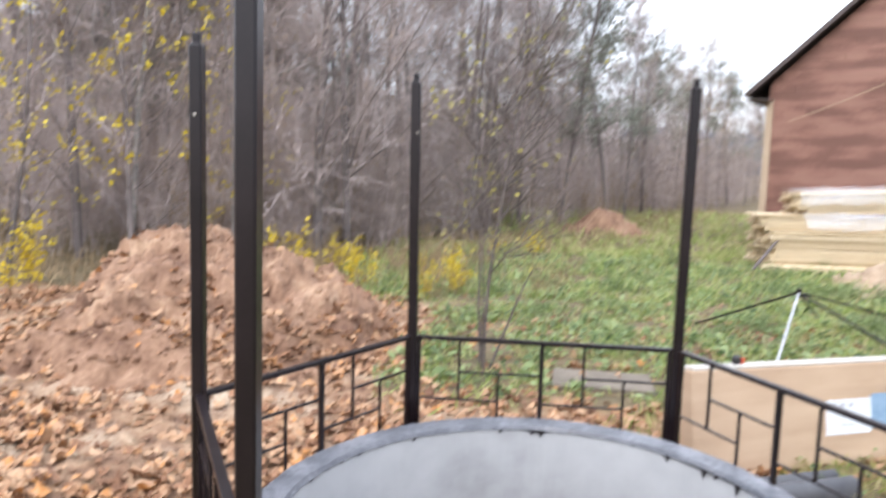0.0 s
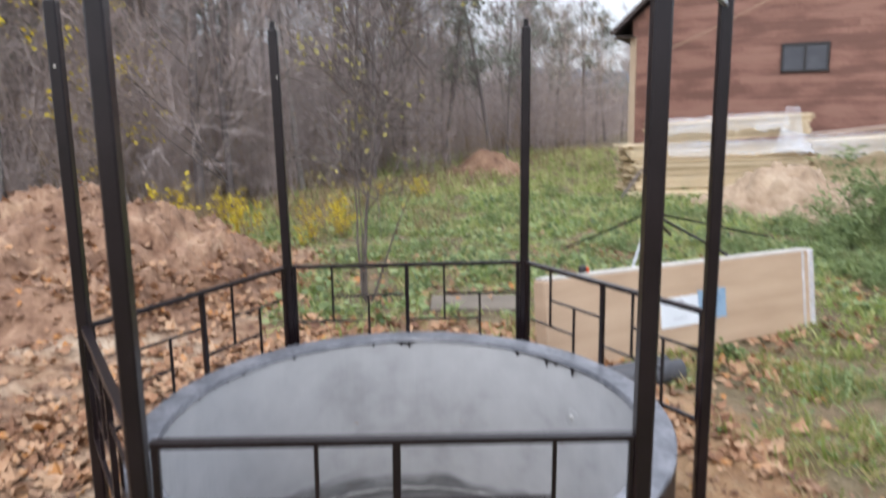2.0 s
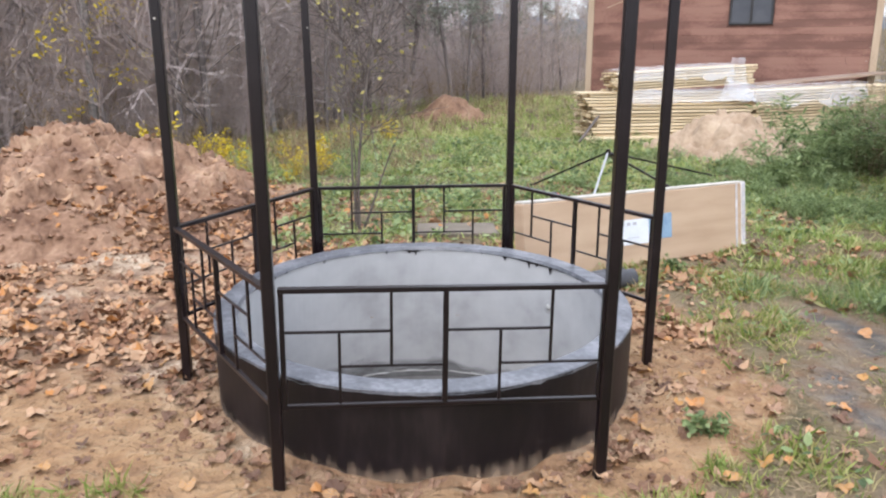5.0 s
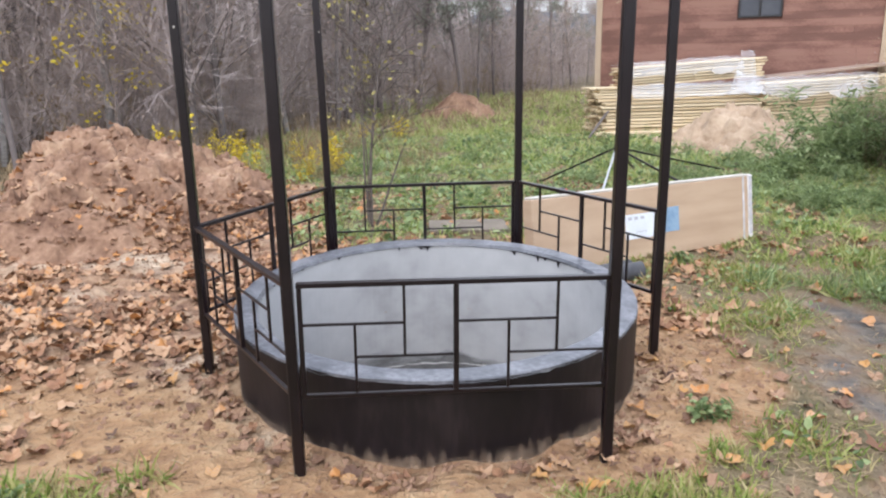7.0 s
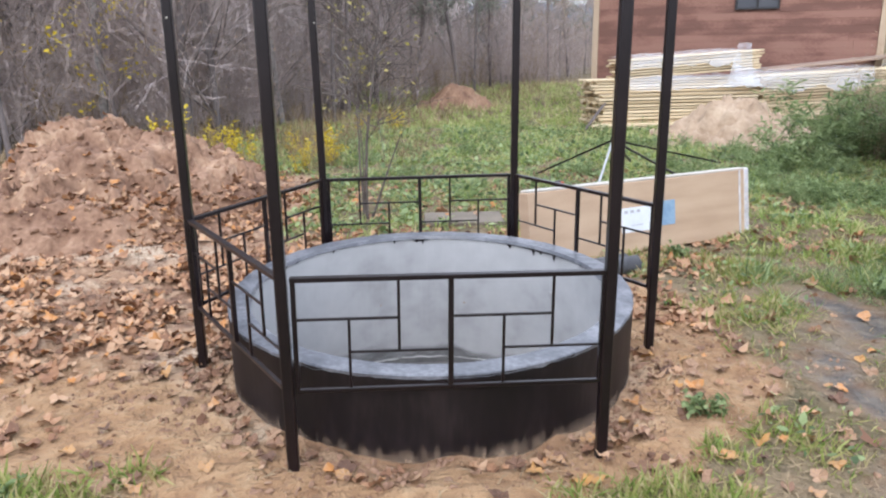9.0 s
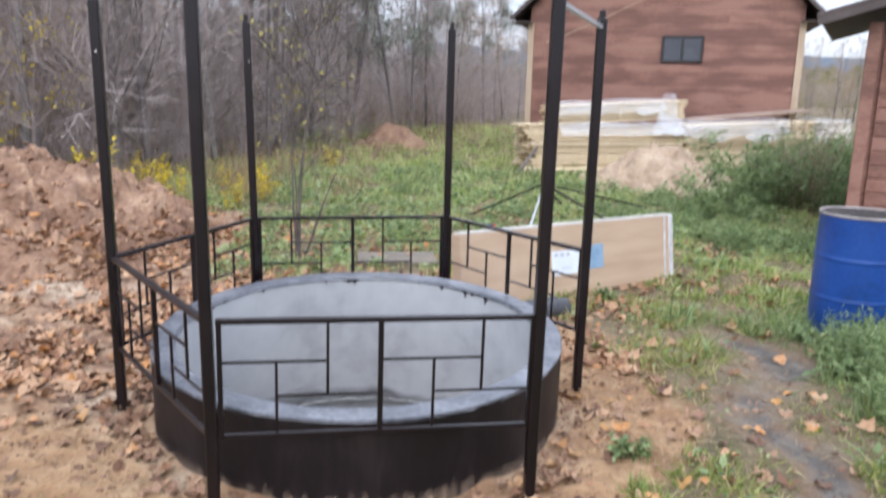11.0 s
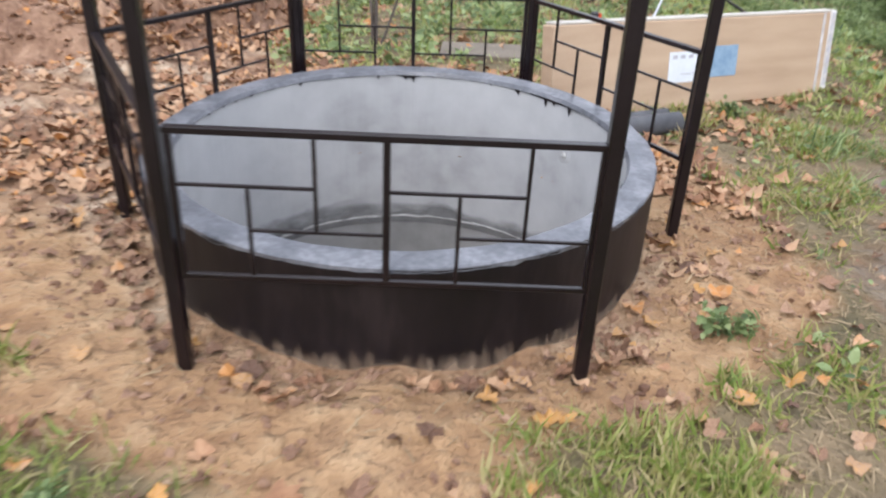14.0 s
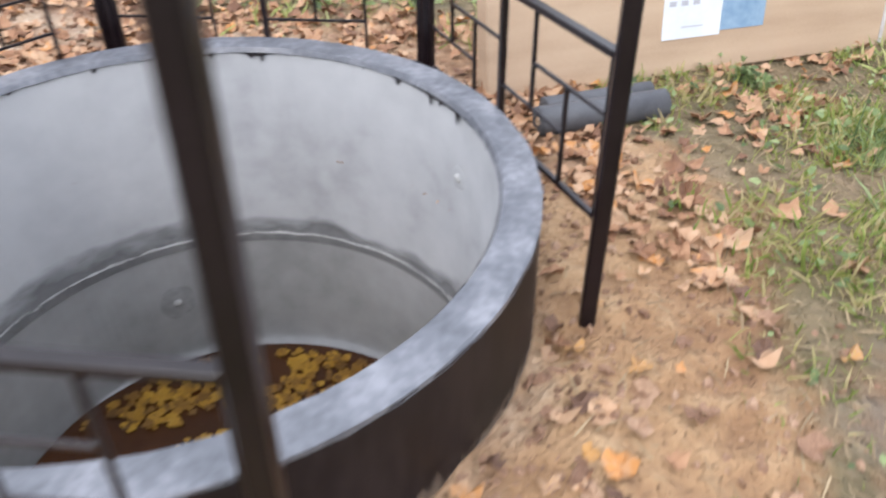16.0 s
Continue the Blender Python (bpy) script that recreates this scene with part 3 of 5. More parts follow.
for a, b in ((0, 1), (2, 3), (3, 4), (4, 5), (5, 0)):
    railing(a, b)
a, b = CORNER[1] + Vector((0.045, 0.04, 2.1)), CORNER[2] + Vector((0.0, -0.03, 2.1))
bar("top_tie", a, b, 0.02, 0.02, ZINC, gazebo, "bare steel tie bar joining two post tops")

# ---- cardboard box standing on its long edge ----
BD = Vector((0.9077, 0.4197, 0))
carton = empty("cardboard_box", Matrix.Translation((1.0, 4.295, 0.03)) @ Matrix.Rotation(math.atan2(BD.y, BD.x), 4, "Z") @ Matrix.Rotation(radians(0.8), 4, "Y") @ Matrix.Rotation(radians(-8), 4, "X"), "long flat brown cardboard box standing on its edge in the grass", "box")
BL, BH, BT = 2.555, 0.615, 0.13


def board(name, x0, x1, z0, z1, y0, y1, mat, label="", bevel=0.003, parent=carton):
    bm = bmesh.new()
    box(bm, (x0 + x1) / 2, (y0 + y1) / 2, (z0 + z1) / 2, x1 - x0, y1 - y0, z1 - z0, None, bevel)
    return part(name, bm, mat, parent, label)


body = board("carton", 0, BL - 0.06, -0.02, BH - 0.02, 0, BT, CARD, bevel=0.008)
board("top_foam", 0.02, BL - 0.02, BH - 0.02, BH, 0.004, BT - 0.004, FOAM, "white foam edge along the top", 0.006)
board("end_cap", BL - 0.06, BL, 0.0, BH - 0.005, -0.004, BT + 0.004, TAPE, "end wrapped in printed clear tape", 0.01)
board("tape_strip", BL - 0.14, BL - 0.115, 0.0, BH - 0.02, -0.004, -0.0005, TAPE, "white tape strip", 0.0)
for i in range(7):
    board("print_bar", BL - 0.048, BL - 0.028, 0.05 + i * 0.083, 0.1 + i * 0.083, -0.006, -0.0042, PRINT, "", 0.0)
board("label", 0.96, 1.31, 0.165, 0.378, -0.004, -0.0005, LABEL_WHITE, "white paper label", 0.0)
board("label", 1.312, 1.585, 0.185, 0.402, -0.004, -0.0005, LABEL_BLUE, "pale blue printed label", 0.0)
for i in range(3):
    board("print_bar", 0.99 + i * 0.07, 1.03 + i * 0.07, 0.33, 0.355, -0.0055, -0.0042, PRINT, "", 0.0)
board("print_bar", 1.07, 1.2, 0.22, 0.226, -0.0055, -0.0042, PRINT, "", 0.0)
tape = empty("tape_measure", Matrix.Translation((1.0, 4.295, BH + 0.012)) @ Matrix.Rotation(math.atan2(BD.y, BD.x), 4, "Z") @ Matrix.Translation((0.37, 0.15, 0)), "small red and black tape measure lying on the box", "tape measure")
board("case", -0.035, 0.02, 0.0, 0.05, -0.02, 0.02, FRAME, "", 0.01, tape)
board("grip", 0.02, 0.04, 0.0, 0.04, -0.021, 0.021, RED, "red plastic grip", 0.006, tape)


# ---- rolls of roofing felt ----
def roll(a, b, r):
    m, n = axis_frame(a, b)
    thing = empty("felt_roll", m, "dark grey roll of roofing felt lying on the sand", "roll", "felt rolls")
    prof = [(0.022, 0.0), (r - 0.004, 0.0), (r, 0.006), (r + 0.002, n * 0.5), (r, n - 0.006), (r - 0.004, n), (0.022, n), (0.022, 0.0)]
    vs, fs = lathe(prof, 28, wobble=lambda t, j: (0.003 * math.sin(3 * t + j), 0.0))
    turn = Matrix.Rotation(math.pi / 2, 4, "Y")
    mesh("felt", [turn @ Vector(v) for v in vs], fs, FELT, thing, "", True)
    vs, fs = lathe([(0.021, -0.004), (0.017, -0.004), (0.017, n + 0.004), (0.021, n + 0.004), (0.021, -0.004)], 16)
    mesh("core", [turn @ Vector(v) for v in vs], fs, CARD, thing, "cardboard core tube")


roll((1.24, 3.97, height(1.5, 4.1) + 0.068), (1.83, 4.22, height(1.5, 4.1) + 0.068), 0.068)
roll((1.27, 4.12, height(1.5, 4.2) + 0.06), (1.78, 4.35, height(1.5, 4.2) + 0.06), 0.06)

# ---- hexagonal roof frame lying in the grass ----
roof_frame = empty("roof_frame", Matrix.Translation((2.7, 7.8, 0)), "pyramid-shaped steel roof frame lying in the grass", "roof frame")
for (x, y, z), mat, lab in (((1.94, 8.87, 0.0), BLACK, "black rafter"), ((2.12, 6.55, 0.08), ZINC, "bare steel rafter"), ((3.47, 6.7, 0.12), BLACK, "black rafter"), ((4.17, 7.96, 0.25), BLACK, "black rafter"), ((3.2, 8.6, 0.2), BLACK, "short black rafter")):
    bar("rafter", (0, 0, 0.59), (x - 2.7, y - 7.8, z), 0.022, 0.022, mat, roof_frame, lab)
vs, fs = tube_data([(0, 0, 0.55), (0, 0, 0.63)], [0.03, 0.03], 10)
mesh("hub", vs, fs, BLACK, roof_frame)

# ---- grey board on the ground ----
bm = bmesh.new()
box(bm, 0, 0, 0, 0.8, 0.5, 0.04, None, 0.006)
slab = part("paving_slab", bm, surf("grey_slab", [(0.12, 0.1, 0.078), (0.2, 0.168, 0.13)], 4, 0.9, 0.3, 50))
slab.matrix_world = pose(0.66, 6.18, height(0.66, 6.18) + 0.01, 0, 0, -3)
tagged(slab, "flat weathered grey slab lying in the grass", "slab")


# ---- soil mound and sand piles ----
def pile(name, x0, x1, y0, y1, step, f, mat, label, category):
    nx, ny = int((x1 - x0) / step), int((y1 - y0) / step)
    vs = [(x0 + i * step, y0 + j * step, 0) for j in range(ny + 1) for i in range(nx + 1)]
    vs = [(x, y, height(x, y) + f(x, y)) for x, y, _ in vs]
    fs = []
    for j in range(ny):
        for i in range(nx):
            q = (j * (nx + 1) + i, j * (nx + 1) + i + 1, (j + 1) * (nx + 1) + i + 1, (j + 1) * (nx + 1) + i)
            if max(vs[k][2] - height(vs[k][0], vs[k][1]) for k in q) > -0.12:
                fs.append(q)
    ob = mesh(name, vs, fs, mat, None, "", True)
    bm = bmesh.new()
    bm.from_mesh(ob.data)
    bmesh.ops.delete(bm, geom=[v for v in bm.verts if not v.link_faces], context="VERTS")
    bm.to_mesh(ob.data)
    bm.free()
    return tagged(ob, label, category)


def mound_h(x, y):
    """Dug earth tipped in a heap: steep and slumped on one side, tailing off on the other."""
    wx, wy = x + 0.18 * nz(x * 1.4, y * 1.4, 31.0, 3), y + 0.18 * nz(x * 1.4, y * 1.4, 37.0, 3)
    r = math.hypot((wx + 3.45) / (2.35 if wx > -3.45 else 0.88), (wy - 7.3) / (2.4 if wy < 7.3 else 1.5))
    top = 0.86 * max(-0.25, 1 - r ** 1.7) - 0.03
    gully = 0.5 - abs(nz(wx * 1.9, wy * 1.9, 5.0, 3))
    lumps = 0.13 * nz(x * 1.5, y * 1.5, 2.0) + 0.2 * gully + 0.07 * nz(x * 5.0, y * 5.0, 1.0, 4) + 0.055 * nz(x * 12, y * 12, 1.0, 4) - 0.08
    rise = (top + lumps) / 0.19 + 1.6 * nz(x * 0.9, y * 0.9, 14.0, 3)
    lumps += 0.15 * (math.floor(rise) + smooth01(0.25, 0.6, rise - math.floor(rise)) - rise + 0.5)  # ledges where the heap has slumped
    return top + lumps * smooth01(-0.2, 0.3, top)


mound = pile("soil_mound", -6.5, -0.8, 4.4, 9.4, 0.03, mound_h, SOIL, "lumpy heap of dug reddish-brown soil scattered with leaves", "soil heap")


def cone_h(cx, cy, r, h, k):
    return lambda x, y: h * (1 - (math.hypot(x - cx, y - cy) / r) ** 0.9) + h * 0.2 * nz(x * 1.8, y * 1.8, k) + 0.15 * nz(x * 5, y * 5, k) + 0.1 * abs(nz(x * 9, y * 9, k)) + 0.03 * nz(x * 20, y * 20, k)


pile("sand_mound", 4.6, 8.2, 10.4, 13.6, 0.05, cone_h(6.35, 12.1, 1.45, 0.86, 4.0), SAND, "pile of pale sand in front of the lumber", "sand pile")
pile("soil_mound", 0.6, 3.6, 20.0, 23.0, 0.09, cone_h(2.1, 21.4, 1.1, 0.75, 8.0), SOIL, "small heap of brown earth at the edge of the wood", "soil heap")

# ---- brown wooden house ----
HW, HD, EAVE, RISE = 6.77, 8.5, 3.87, 3.17
HM = Matrix.Translation((5.518, 19.035, 0)) @ Matrix.Rotation(math.atan2(-3.14, 6.028), 4, "Z")
house = empty("wooden_house", HM, "brown-stained wooden house with a steep gable and pale corner posts", "house")
bm = bmesh.new()
prof = [(0.03, -0.2), (HW - 0.03, -0.2), (HW - 0.03, EAVE), (HW / 2, EAVE + RISE), (0.03, EAVE)]
fr = [bm.verts.new((x, 0.03, z)) for x, z in prof]
bk = [bm.verts.new((x, HD, z)) for x, z in prof]
bm.faces.new(fr)
bm.faces.new(bk[::-1])
for i in range(5):
    bm.faces.new((fr[i], bk[i], bk[(i + 1) % 5], fr[(i + 1) % 5]))
wall = part("wall", bm, SIDING, house)
random.seed(5)
WX0, WX1, WZ0, WZ1 = 3.465, 4.467, 2.495, 3.15
ph = 0.172
for i in range(40):
    z0 = -0.15 + i * ph
    z1 = z0 + ph - 0.003
    inset = 0.0 if z1 < EAVE else (z1 - EAVE) / RISE * HW / 2
    x0, x1 = inset + 0.13 if z1 < EAVE else inset, HW - inset - (0.13 if z1 < EAVE else 0)
    if x1 - x0 < 0.2:
        break
    cut = [x0] + sorted(random.uniform(x0 + 0.4, x1 - 0.4) for _ in range(1 if x1 - x0 > 2 else 0)) + [x1]
    if WZ0 - 0.05 < (z0 + z1) / 2 < WZ1 + 0.05:
        cut = [x0, WX0 - 0.02, None, WX1 + 0.02, x1]
    spans = [(a, b) for a, b in zip(cut, cut[1:]) if a is not None and b is not None]
    for a, b in spans:
        bm = bmesh.new()
        box(bm, (a + b) / 2, 0.012, (z0 + z1) / 2, b - a - 0.004, 0.026, z1 - z0, Matrix.Translation((0, random.uniform(-0.002, 0.002), 0)), 0.002)
        part("plank", bm, SIDING, wall)
for x in (0.06, HW - 0.06):
    bm = bmesh.new()
    box(bm, x, -0.01, 1.67, 0.15, 0.08, 3.6, None, 0.006)
    part("corner_post", bm, RAW, house, "bare pale corner post")
for s in (-1, 1):
    a = Vector((HW / 2, 0, EAVE + RISE + 0.14))
    e = Vector((HW / 2 + s * (HW / 2 + 0.47), 0, EAVE - 0.3))
    m, n = axis_frame(a, e)
    bm = bmesh.new()
    m2 = Matrix.Translation((0, HD / 2 - 0.05, 0)) @ m
    box(bm, n / 2, 0, 0.0, n, HD + 0.5, 0.06, m2, 0.01)
    roof = part("roof", bm, ROOF, house, "dark roof slope")
    bm = bmesh.new()
    box(bm, n / 2, 0, -0.03, n, 0.03, 0.09, Matrix.Translation((0, -0.33, 0)) @ m, 0.004)
    part("fascia", bm, ROOF, roof)
    bm = bmesh.new()
    box(bm, HW / 2 + s * (HW / 2 + 0.16), HD / 2 - 0.1, 3.475, 0.56, HD + 0.36, 0.03, None, 0.004)
    part("soffit", bm, ROOF, roof, "dark boards under the eave")
win = bmesh.new()
for x in (WX0 + 0.025, WX1 - 0.025, (WX0 + WX1) / 2):
    box(win, x, -0.01, (WZ0 + WZ1) / 2, 0.05, 0.06, WZ1 - WZ0, None, 0.003)
for z in (WZ0 + 0.025, WZ1 - 0.025):
    box(win, (WX0 + WX1) / 2, -0.008, z, WX1 - WX0 - 0.004, 0.056, 0.05, None, 0.003)
window = part("window", win, FRAME, house, "dark two-pane window")
for s in (0, 1):
    bm = bmesh.new()
    w = (WX1 - WX0) / 2
    box(bm, WX0 + w * (s + 0.5), 0.005, (WZ0 + WZ1) / 2, w - 0.05, 0.008, WZ1 - WZ0 - 0.1)
    part("pane", bm, GLASS, window)
wire_pts = []
for i in range(22):
    s = 0.5 + 6.5 * i / 21
    wire_pts.append(HM @ Vector((s, -0.15 - 0.02 * i, 3.561 + 0.485 * (s - 1.968) + 0.024 * (s - 1.968) * (s - 3.711))))
vs, fs = tube_data(wire_pts, [0.011] * 22, 5)
wire = mesh("cable", vs, fs, CARD)
tagged(wire, "thin slack cable running up across the house gable", "cable")

# ---- stacked lumber with plastic sheeting ----
random.seed(11)


def stack(x0, x1, y0, rows, z0, across, lean, label):
    thing = empty("lumber_stack", Matrix.Translation((x0, y0, z0)) @ Matrix.Rotation(radians(lean[0]), 4, "Z") @ Matrix.Rotation(radians(lean[1]), 4, "Y"), label, "lumber", "lumber stacks")
    n, z = x1 - x0, 0.0
    for r in range(rows):
        th = random.uniform(0.030, 0.052)
        for c in range(across):
            d = random.uniform(-0.1, 0.1)
            bm = bmesh.new()
            box(bm, n / 2 + d, 0.08 + c * 0.17 + random.uniform(-0.02, 0.02), z + th / 2, n + random.uniform(-0.16, 0.08), 0.155, th, Matrix.Rotation(radians(random.uniform(-0.35, 0.35)), 4, "Z"), 0.003)
            part("plank", bm, PALE, thing)
        z += th
        if r < rows - 1:
            for x in (0.15, n * 0.5, n - 0.15):
                bm = bmesh.new()
                box(bm, x, across * 0.085 + 0.03, z + 0.011, 0.05, across * 0.17 - 0.14, 0.022, None, 0.002)
                part("sticker", bm, PALE, thing)
        z += 0.022
    return z


hA = stack(4.39, 7.99, 14.3, 10, 0.05, 7, (3, -0.3), "stack of pale sawn boards layered on spacers")
stack(4.28, 8.04, 14.6, 5, 0.05 + hA, 5, (3, -0.3), "pale sawn boards laid back on the lower stack")
hB = stack(5.04, 8.21, 14.78, 7, 1.0, 5, (4, -3.2), "smaller stack of pale sawn boards on top")
hC = stack(7.99, 11.34, 14.5, 16, 0.05, 6, (5, -1.9), "stack of pale sawn boards under clear plastic")
stack(4.19, 7.24, 14.0, 2, 0.02, 2, (2, 0), "few loose pale boards at the foot of the stack")


def sheet(name, x0, x1, y0, y1, zf, k, label, hang=0.12):
    nx, ny = int((x1 - x0) / 0.06), int((y1 - y0) / 0.06)
    vs, fs = [], []
    for j in range(ny + 1):
        for i in range(nx + 1):
            x, y = x0 + (x1 - x0) * i / nx, y0 + (y1 - y0) * j / ny
            w = 0.05 * abs(nz(x * 2.5, y * 2.5 + x, k)) + 0.03 * abs(nz(x * 7, y * 7, k + 3))
            vs.append((x + 0.05 * nz(y * 3, x, k), y, zf(x, y) + w))
    # over the front edge the sheet hangs down
    for i in range(nx + 1):
        x = x0 + (x1 - x0) * i / nx
        drop = hang * (0.7 + 0.9 * abs(nz(x * 0.8, 2.0, k))) + 0.03 * abs(nz(x * 5, 1.0, k))
        vs.append((x, y0 - 0.07 - 0.05 * abs(nz(x * 5, 0, k)), zf(x, y0) - drop))
    for j in range(ny):
        for i in range(nx):
            a = j * (nx + 1) + i
            fs.append((a, a + 1, a + nx + 2, a + nx + 1))
    last = (ny + 1) * (nx + 1)
    for i in range(nx):
        fs.append((last + i, last + i + 1, i + 1, i))
    ob = mesh(name, vs, fs, FILM, None, "", True)
    return tagged(ob, label, "plastic sheet")


p = sheet("plastic_sheet", -0.7, 2.6, -0.05, 1.1, lambda x, y: hC + 0.04 + max(0.0, -x) * 0.3, 3.0, "crumpled clear plastic sheet draped over lumber", 0.42)
p.matrix_world = Matrix.Translation((7.99, 14.5, 0.05)) @ Matrix.Rotation(radians(5), 4, "Z") @ Matrix.Rotation(radians(-1.9), 4, "Y")
p = sheet("plastic_sheet", -0.05, 2.6, -0.05, 0.9, lambda x, y: hB + 0.02, 9.0, "crumpled clear plastic sheet draped over the upper stack", 0.3)
p.matrix_world = Matrix.Translation((5.04, 14.78, 1.0)) @ Matrix.Rotation(radians(4), 4, "Z") @ Matrix.Rotation(radians(-3.2), 4, "Y")
p = sheet("plastic_sheet", 5.05, 7.9, 14.42, 14.85, lambda x, y: 1.02 - 0.9 * max(0.0, 14.62 - y) + 0.02 * (x - 5), 5.0, "crumpled clear plastic tucked between two lumber stacks", 0.06)
# a loose strip hanging from the upper stack down to the lower one
strip, sf = [], []
for j in range(19):
    for i in range(9):
        u, w = i / 8, j / 18
        strip.append((7.56 - 0.4 * w + (0.3 + 0.35 * w) * u, 14.93 - 0.45 * w - 0.05 * abs(nz(u * 4, w * 5, 6.0)), 1.72 - 0.85 * w ** 0.8 + 0.05 * nz(u * 5, w * 3, 2.0)))
        if i < 8 and j < 18:
            sf.append((j * 9 + i, j * 9 + i + 1, j * 9 + i + 10, j * 9 + i + 9))
tagged(mesh("plastic_sheet", strip, sf, FILM, None, "", True), "strip of clear plastic hanging between two lumber stacks", "plastic sheet")
hD = stack(11.54, 12.49, 15.3, 17, 0.06, 4, (-8, 0), "short stack of boards under clear plastic")
sheet("plastic_sheet", 11.49, 12.49, 15.12, 15.9, lambda x, y: hD + 0.08, 14.0, "crumpled clear plastic sheet over a short stack", 0.75)
bm = bmesh.new()
bx, bn = axis_frame((8.3, 15.25, 1.12), (11.55, 15.45, 1.38))
box(bm, bn / 2, 0.2, 0, bn, 0.6, 0.045, bx, 0.004)
tagged(part("board", bm, surf("aged_board", [(0.27, 0.195, 0.15), (0.36, 0.27, 0.215)], 3, 0.8, 0.2, 40)), "wide pale board laid across the tops of the stacks", "board")
bar("stake", (4.05, 14.1, 0.02), (4.5, 14.3, 0.55), 0.06, 0.03, BARK).data.update()
tagged(bpy.data.objects["stake"], "dark wooden stake leaning on the lumber", "stake")

# ---- shed ----
SX, SY = 5.6, 6.0
shed = empty("wooden_shed", Matrix.Translation((SX, SY, 0)) @ Matrix.Rotation(radians(-38), 4, "Z"), "small brown plank shed with an overhanging dark roof", "shed")
bm = bmesh.new()
box(bm, 1.9, 1.5, 1.15, 3.74, 2.94, 2.7)
swall = part("wall", bm, SIDING, shed)
random.seed(3)
for i in range(17):
    z = 0.0 + i * 0.15
    bm = bmesh.new()
    box(bm, 1.95, 0.015, z + 0.072, 3.6, 0.03, 0.142, Matrix.Translation((0, random.uniform(-0.003, 0.003), 0)), 0.006)
    part("plank", bm, SIDING, swall)
    bm = bmesh.new()
    box(bm, 0.015, 1.5, z + 0.072, 0.03, 2.9, 0.142, Matrix.Translation((random.uniform(-0.003, 0.003), 0, 0)), 0.006)
    part("plank", bm, SIDING, swall)
bm = bmesh.new()
box(bm, 0.05, -0.03, 1.24, 0.13, 0.1, 2.55, None, 0.008)
part("corner_post", bm, SIDING, shed)
m, n = axis_frame((-0.5, 1.5, 2.56), (4.2, 1.5, 3.95))
bm = bmesh.new()
box(bm, n / 2, 0, 0, n, 3.9, 0.05, m, 0.01)
sroof = part("roof", bm, ROOF, shed, "dark sloping roof")
bm = bmesh.new()
box(bm, n / 2, -1.93, -0.05, n, 0.03, 0.1, m, 0.004)
part("fascia", bm, ROOF, sroof)
vs, fs = lathe([(0.0, 0.28), (0.1, 0.27), (0.12, 0.22), (0.07, 0.2), (0.07, 0.0)], 16)
mesh("vent", [(x + 0.42, y + 0.2, z + 2.82) for x, y, z in vs], fs, FRAME, shed, "dark metal roof vent", True)

# ---- blue barrel ----
barrel = empty("plastic_barrel", Matrix.Translation((3.82, 3.51, height(3.8, 3.46))), "open-topped blue plastic barrel standing in weeds by the shed", "barrel")
prof = [(0.0, 0.0), (0.26, 0.0), (0.285, 0.02), (0.289, 0.05), (0.29, 0.28), (0.29, 0.295), (0.294, 0.302), (0.294, 0.312), (0.29, 0.319), (0.29, 0.335), (0.29, 0.58), (0.29, 0.595), (0.294, 0.602), (0.294, 0.612), (0.29, 0.619), (0.29, 0.635), (0.29, 0.9), (0.29, 0.916)]
vs, fs = lathe(prof, 48)
mesh("shell", vs, fs, BLUE, barrel, "", True)
vs, fs = lathe([(0.288, 0.929), (0.282, 0.92), (0.28, 0.1), (0.0, 0.1)], 48)
lv, lf = lathe([(0.289, 0.914), (0.296, 0.916), (0.298, 0.926), (0.293, 0.934), (0.286, 0.932), (0.283, 0.92)], 48)
mesh("lip", lv, lf, LIP, barrel, "worn pale rolled lip", True)
mesh("inside", vs, fs, BARREL_IN, barrel, "dark brown inside", True)

# ---- plants ----
def scatter(name, base, faces, places, yaw, tilt, roll, size, mat, stretch=None):
    """One mesh of many small copies of a base shape."""
    base, places = np.array(base, float), np.array(places, float)
    n, k = len(places), len(base)
    v = base[None] * np.array(size, float)[:, None, None]
    if stretch is not None:
        v[:, :, 2] *= np.array(stretch)[:, None]
    for ang, (i, j) in ((np.array(tilt), (1, 2)), (np.array(roll), (0, 2)), (np.array(yaw), (0, 1))):
        c, s = np.cos(ang)[:, None], np.sin(ang)[:, None]
        a, b = v[:, :, i].copy(), v[:, :, j].copy()
        v[:, :, i], v[:, :, j] = c * a - s * b, s * a + c * b
    v = (v + places[:, None]).reshape(-1, 3)
    d = bpy.data.meshes.new(name)
    fs = [tuple(x + q * k for x in f) for q in range(n) for f in faces]
    d.from_pydata(v.tolist(), [], fs)
    d.materials.append(mat)
    return new(name, d)


BLADE = [(-0.05, 0, 0), (0.05, 0, 0), (-0.042, 0.12, 0.55), (0.042, 0.12, 0.55), (0, 0.42, 1.0)]
BLADE_F = [(0, 1, 3, 2), (2, 3, 4)]
OVAL = [(0, 0, 0), (-0.28, 0.35, 0.05), (0.28, 0.35, 0.05), (-0.2, 0.75, 0.02), (0.2, 0.75, 0.02), (0, 1.0, -0.1), (0, 0.4, 0.0)]
OVAL_F = [(0, 2, 6), (0, 6, 1), (1, 6, 3), (6, 2, 4), (3, 6, 4, 5)]


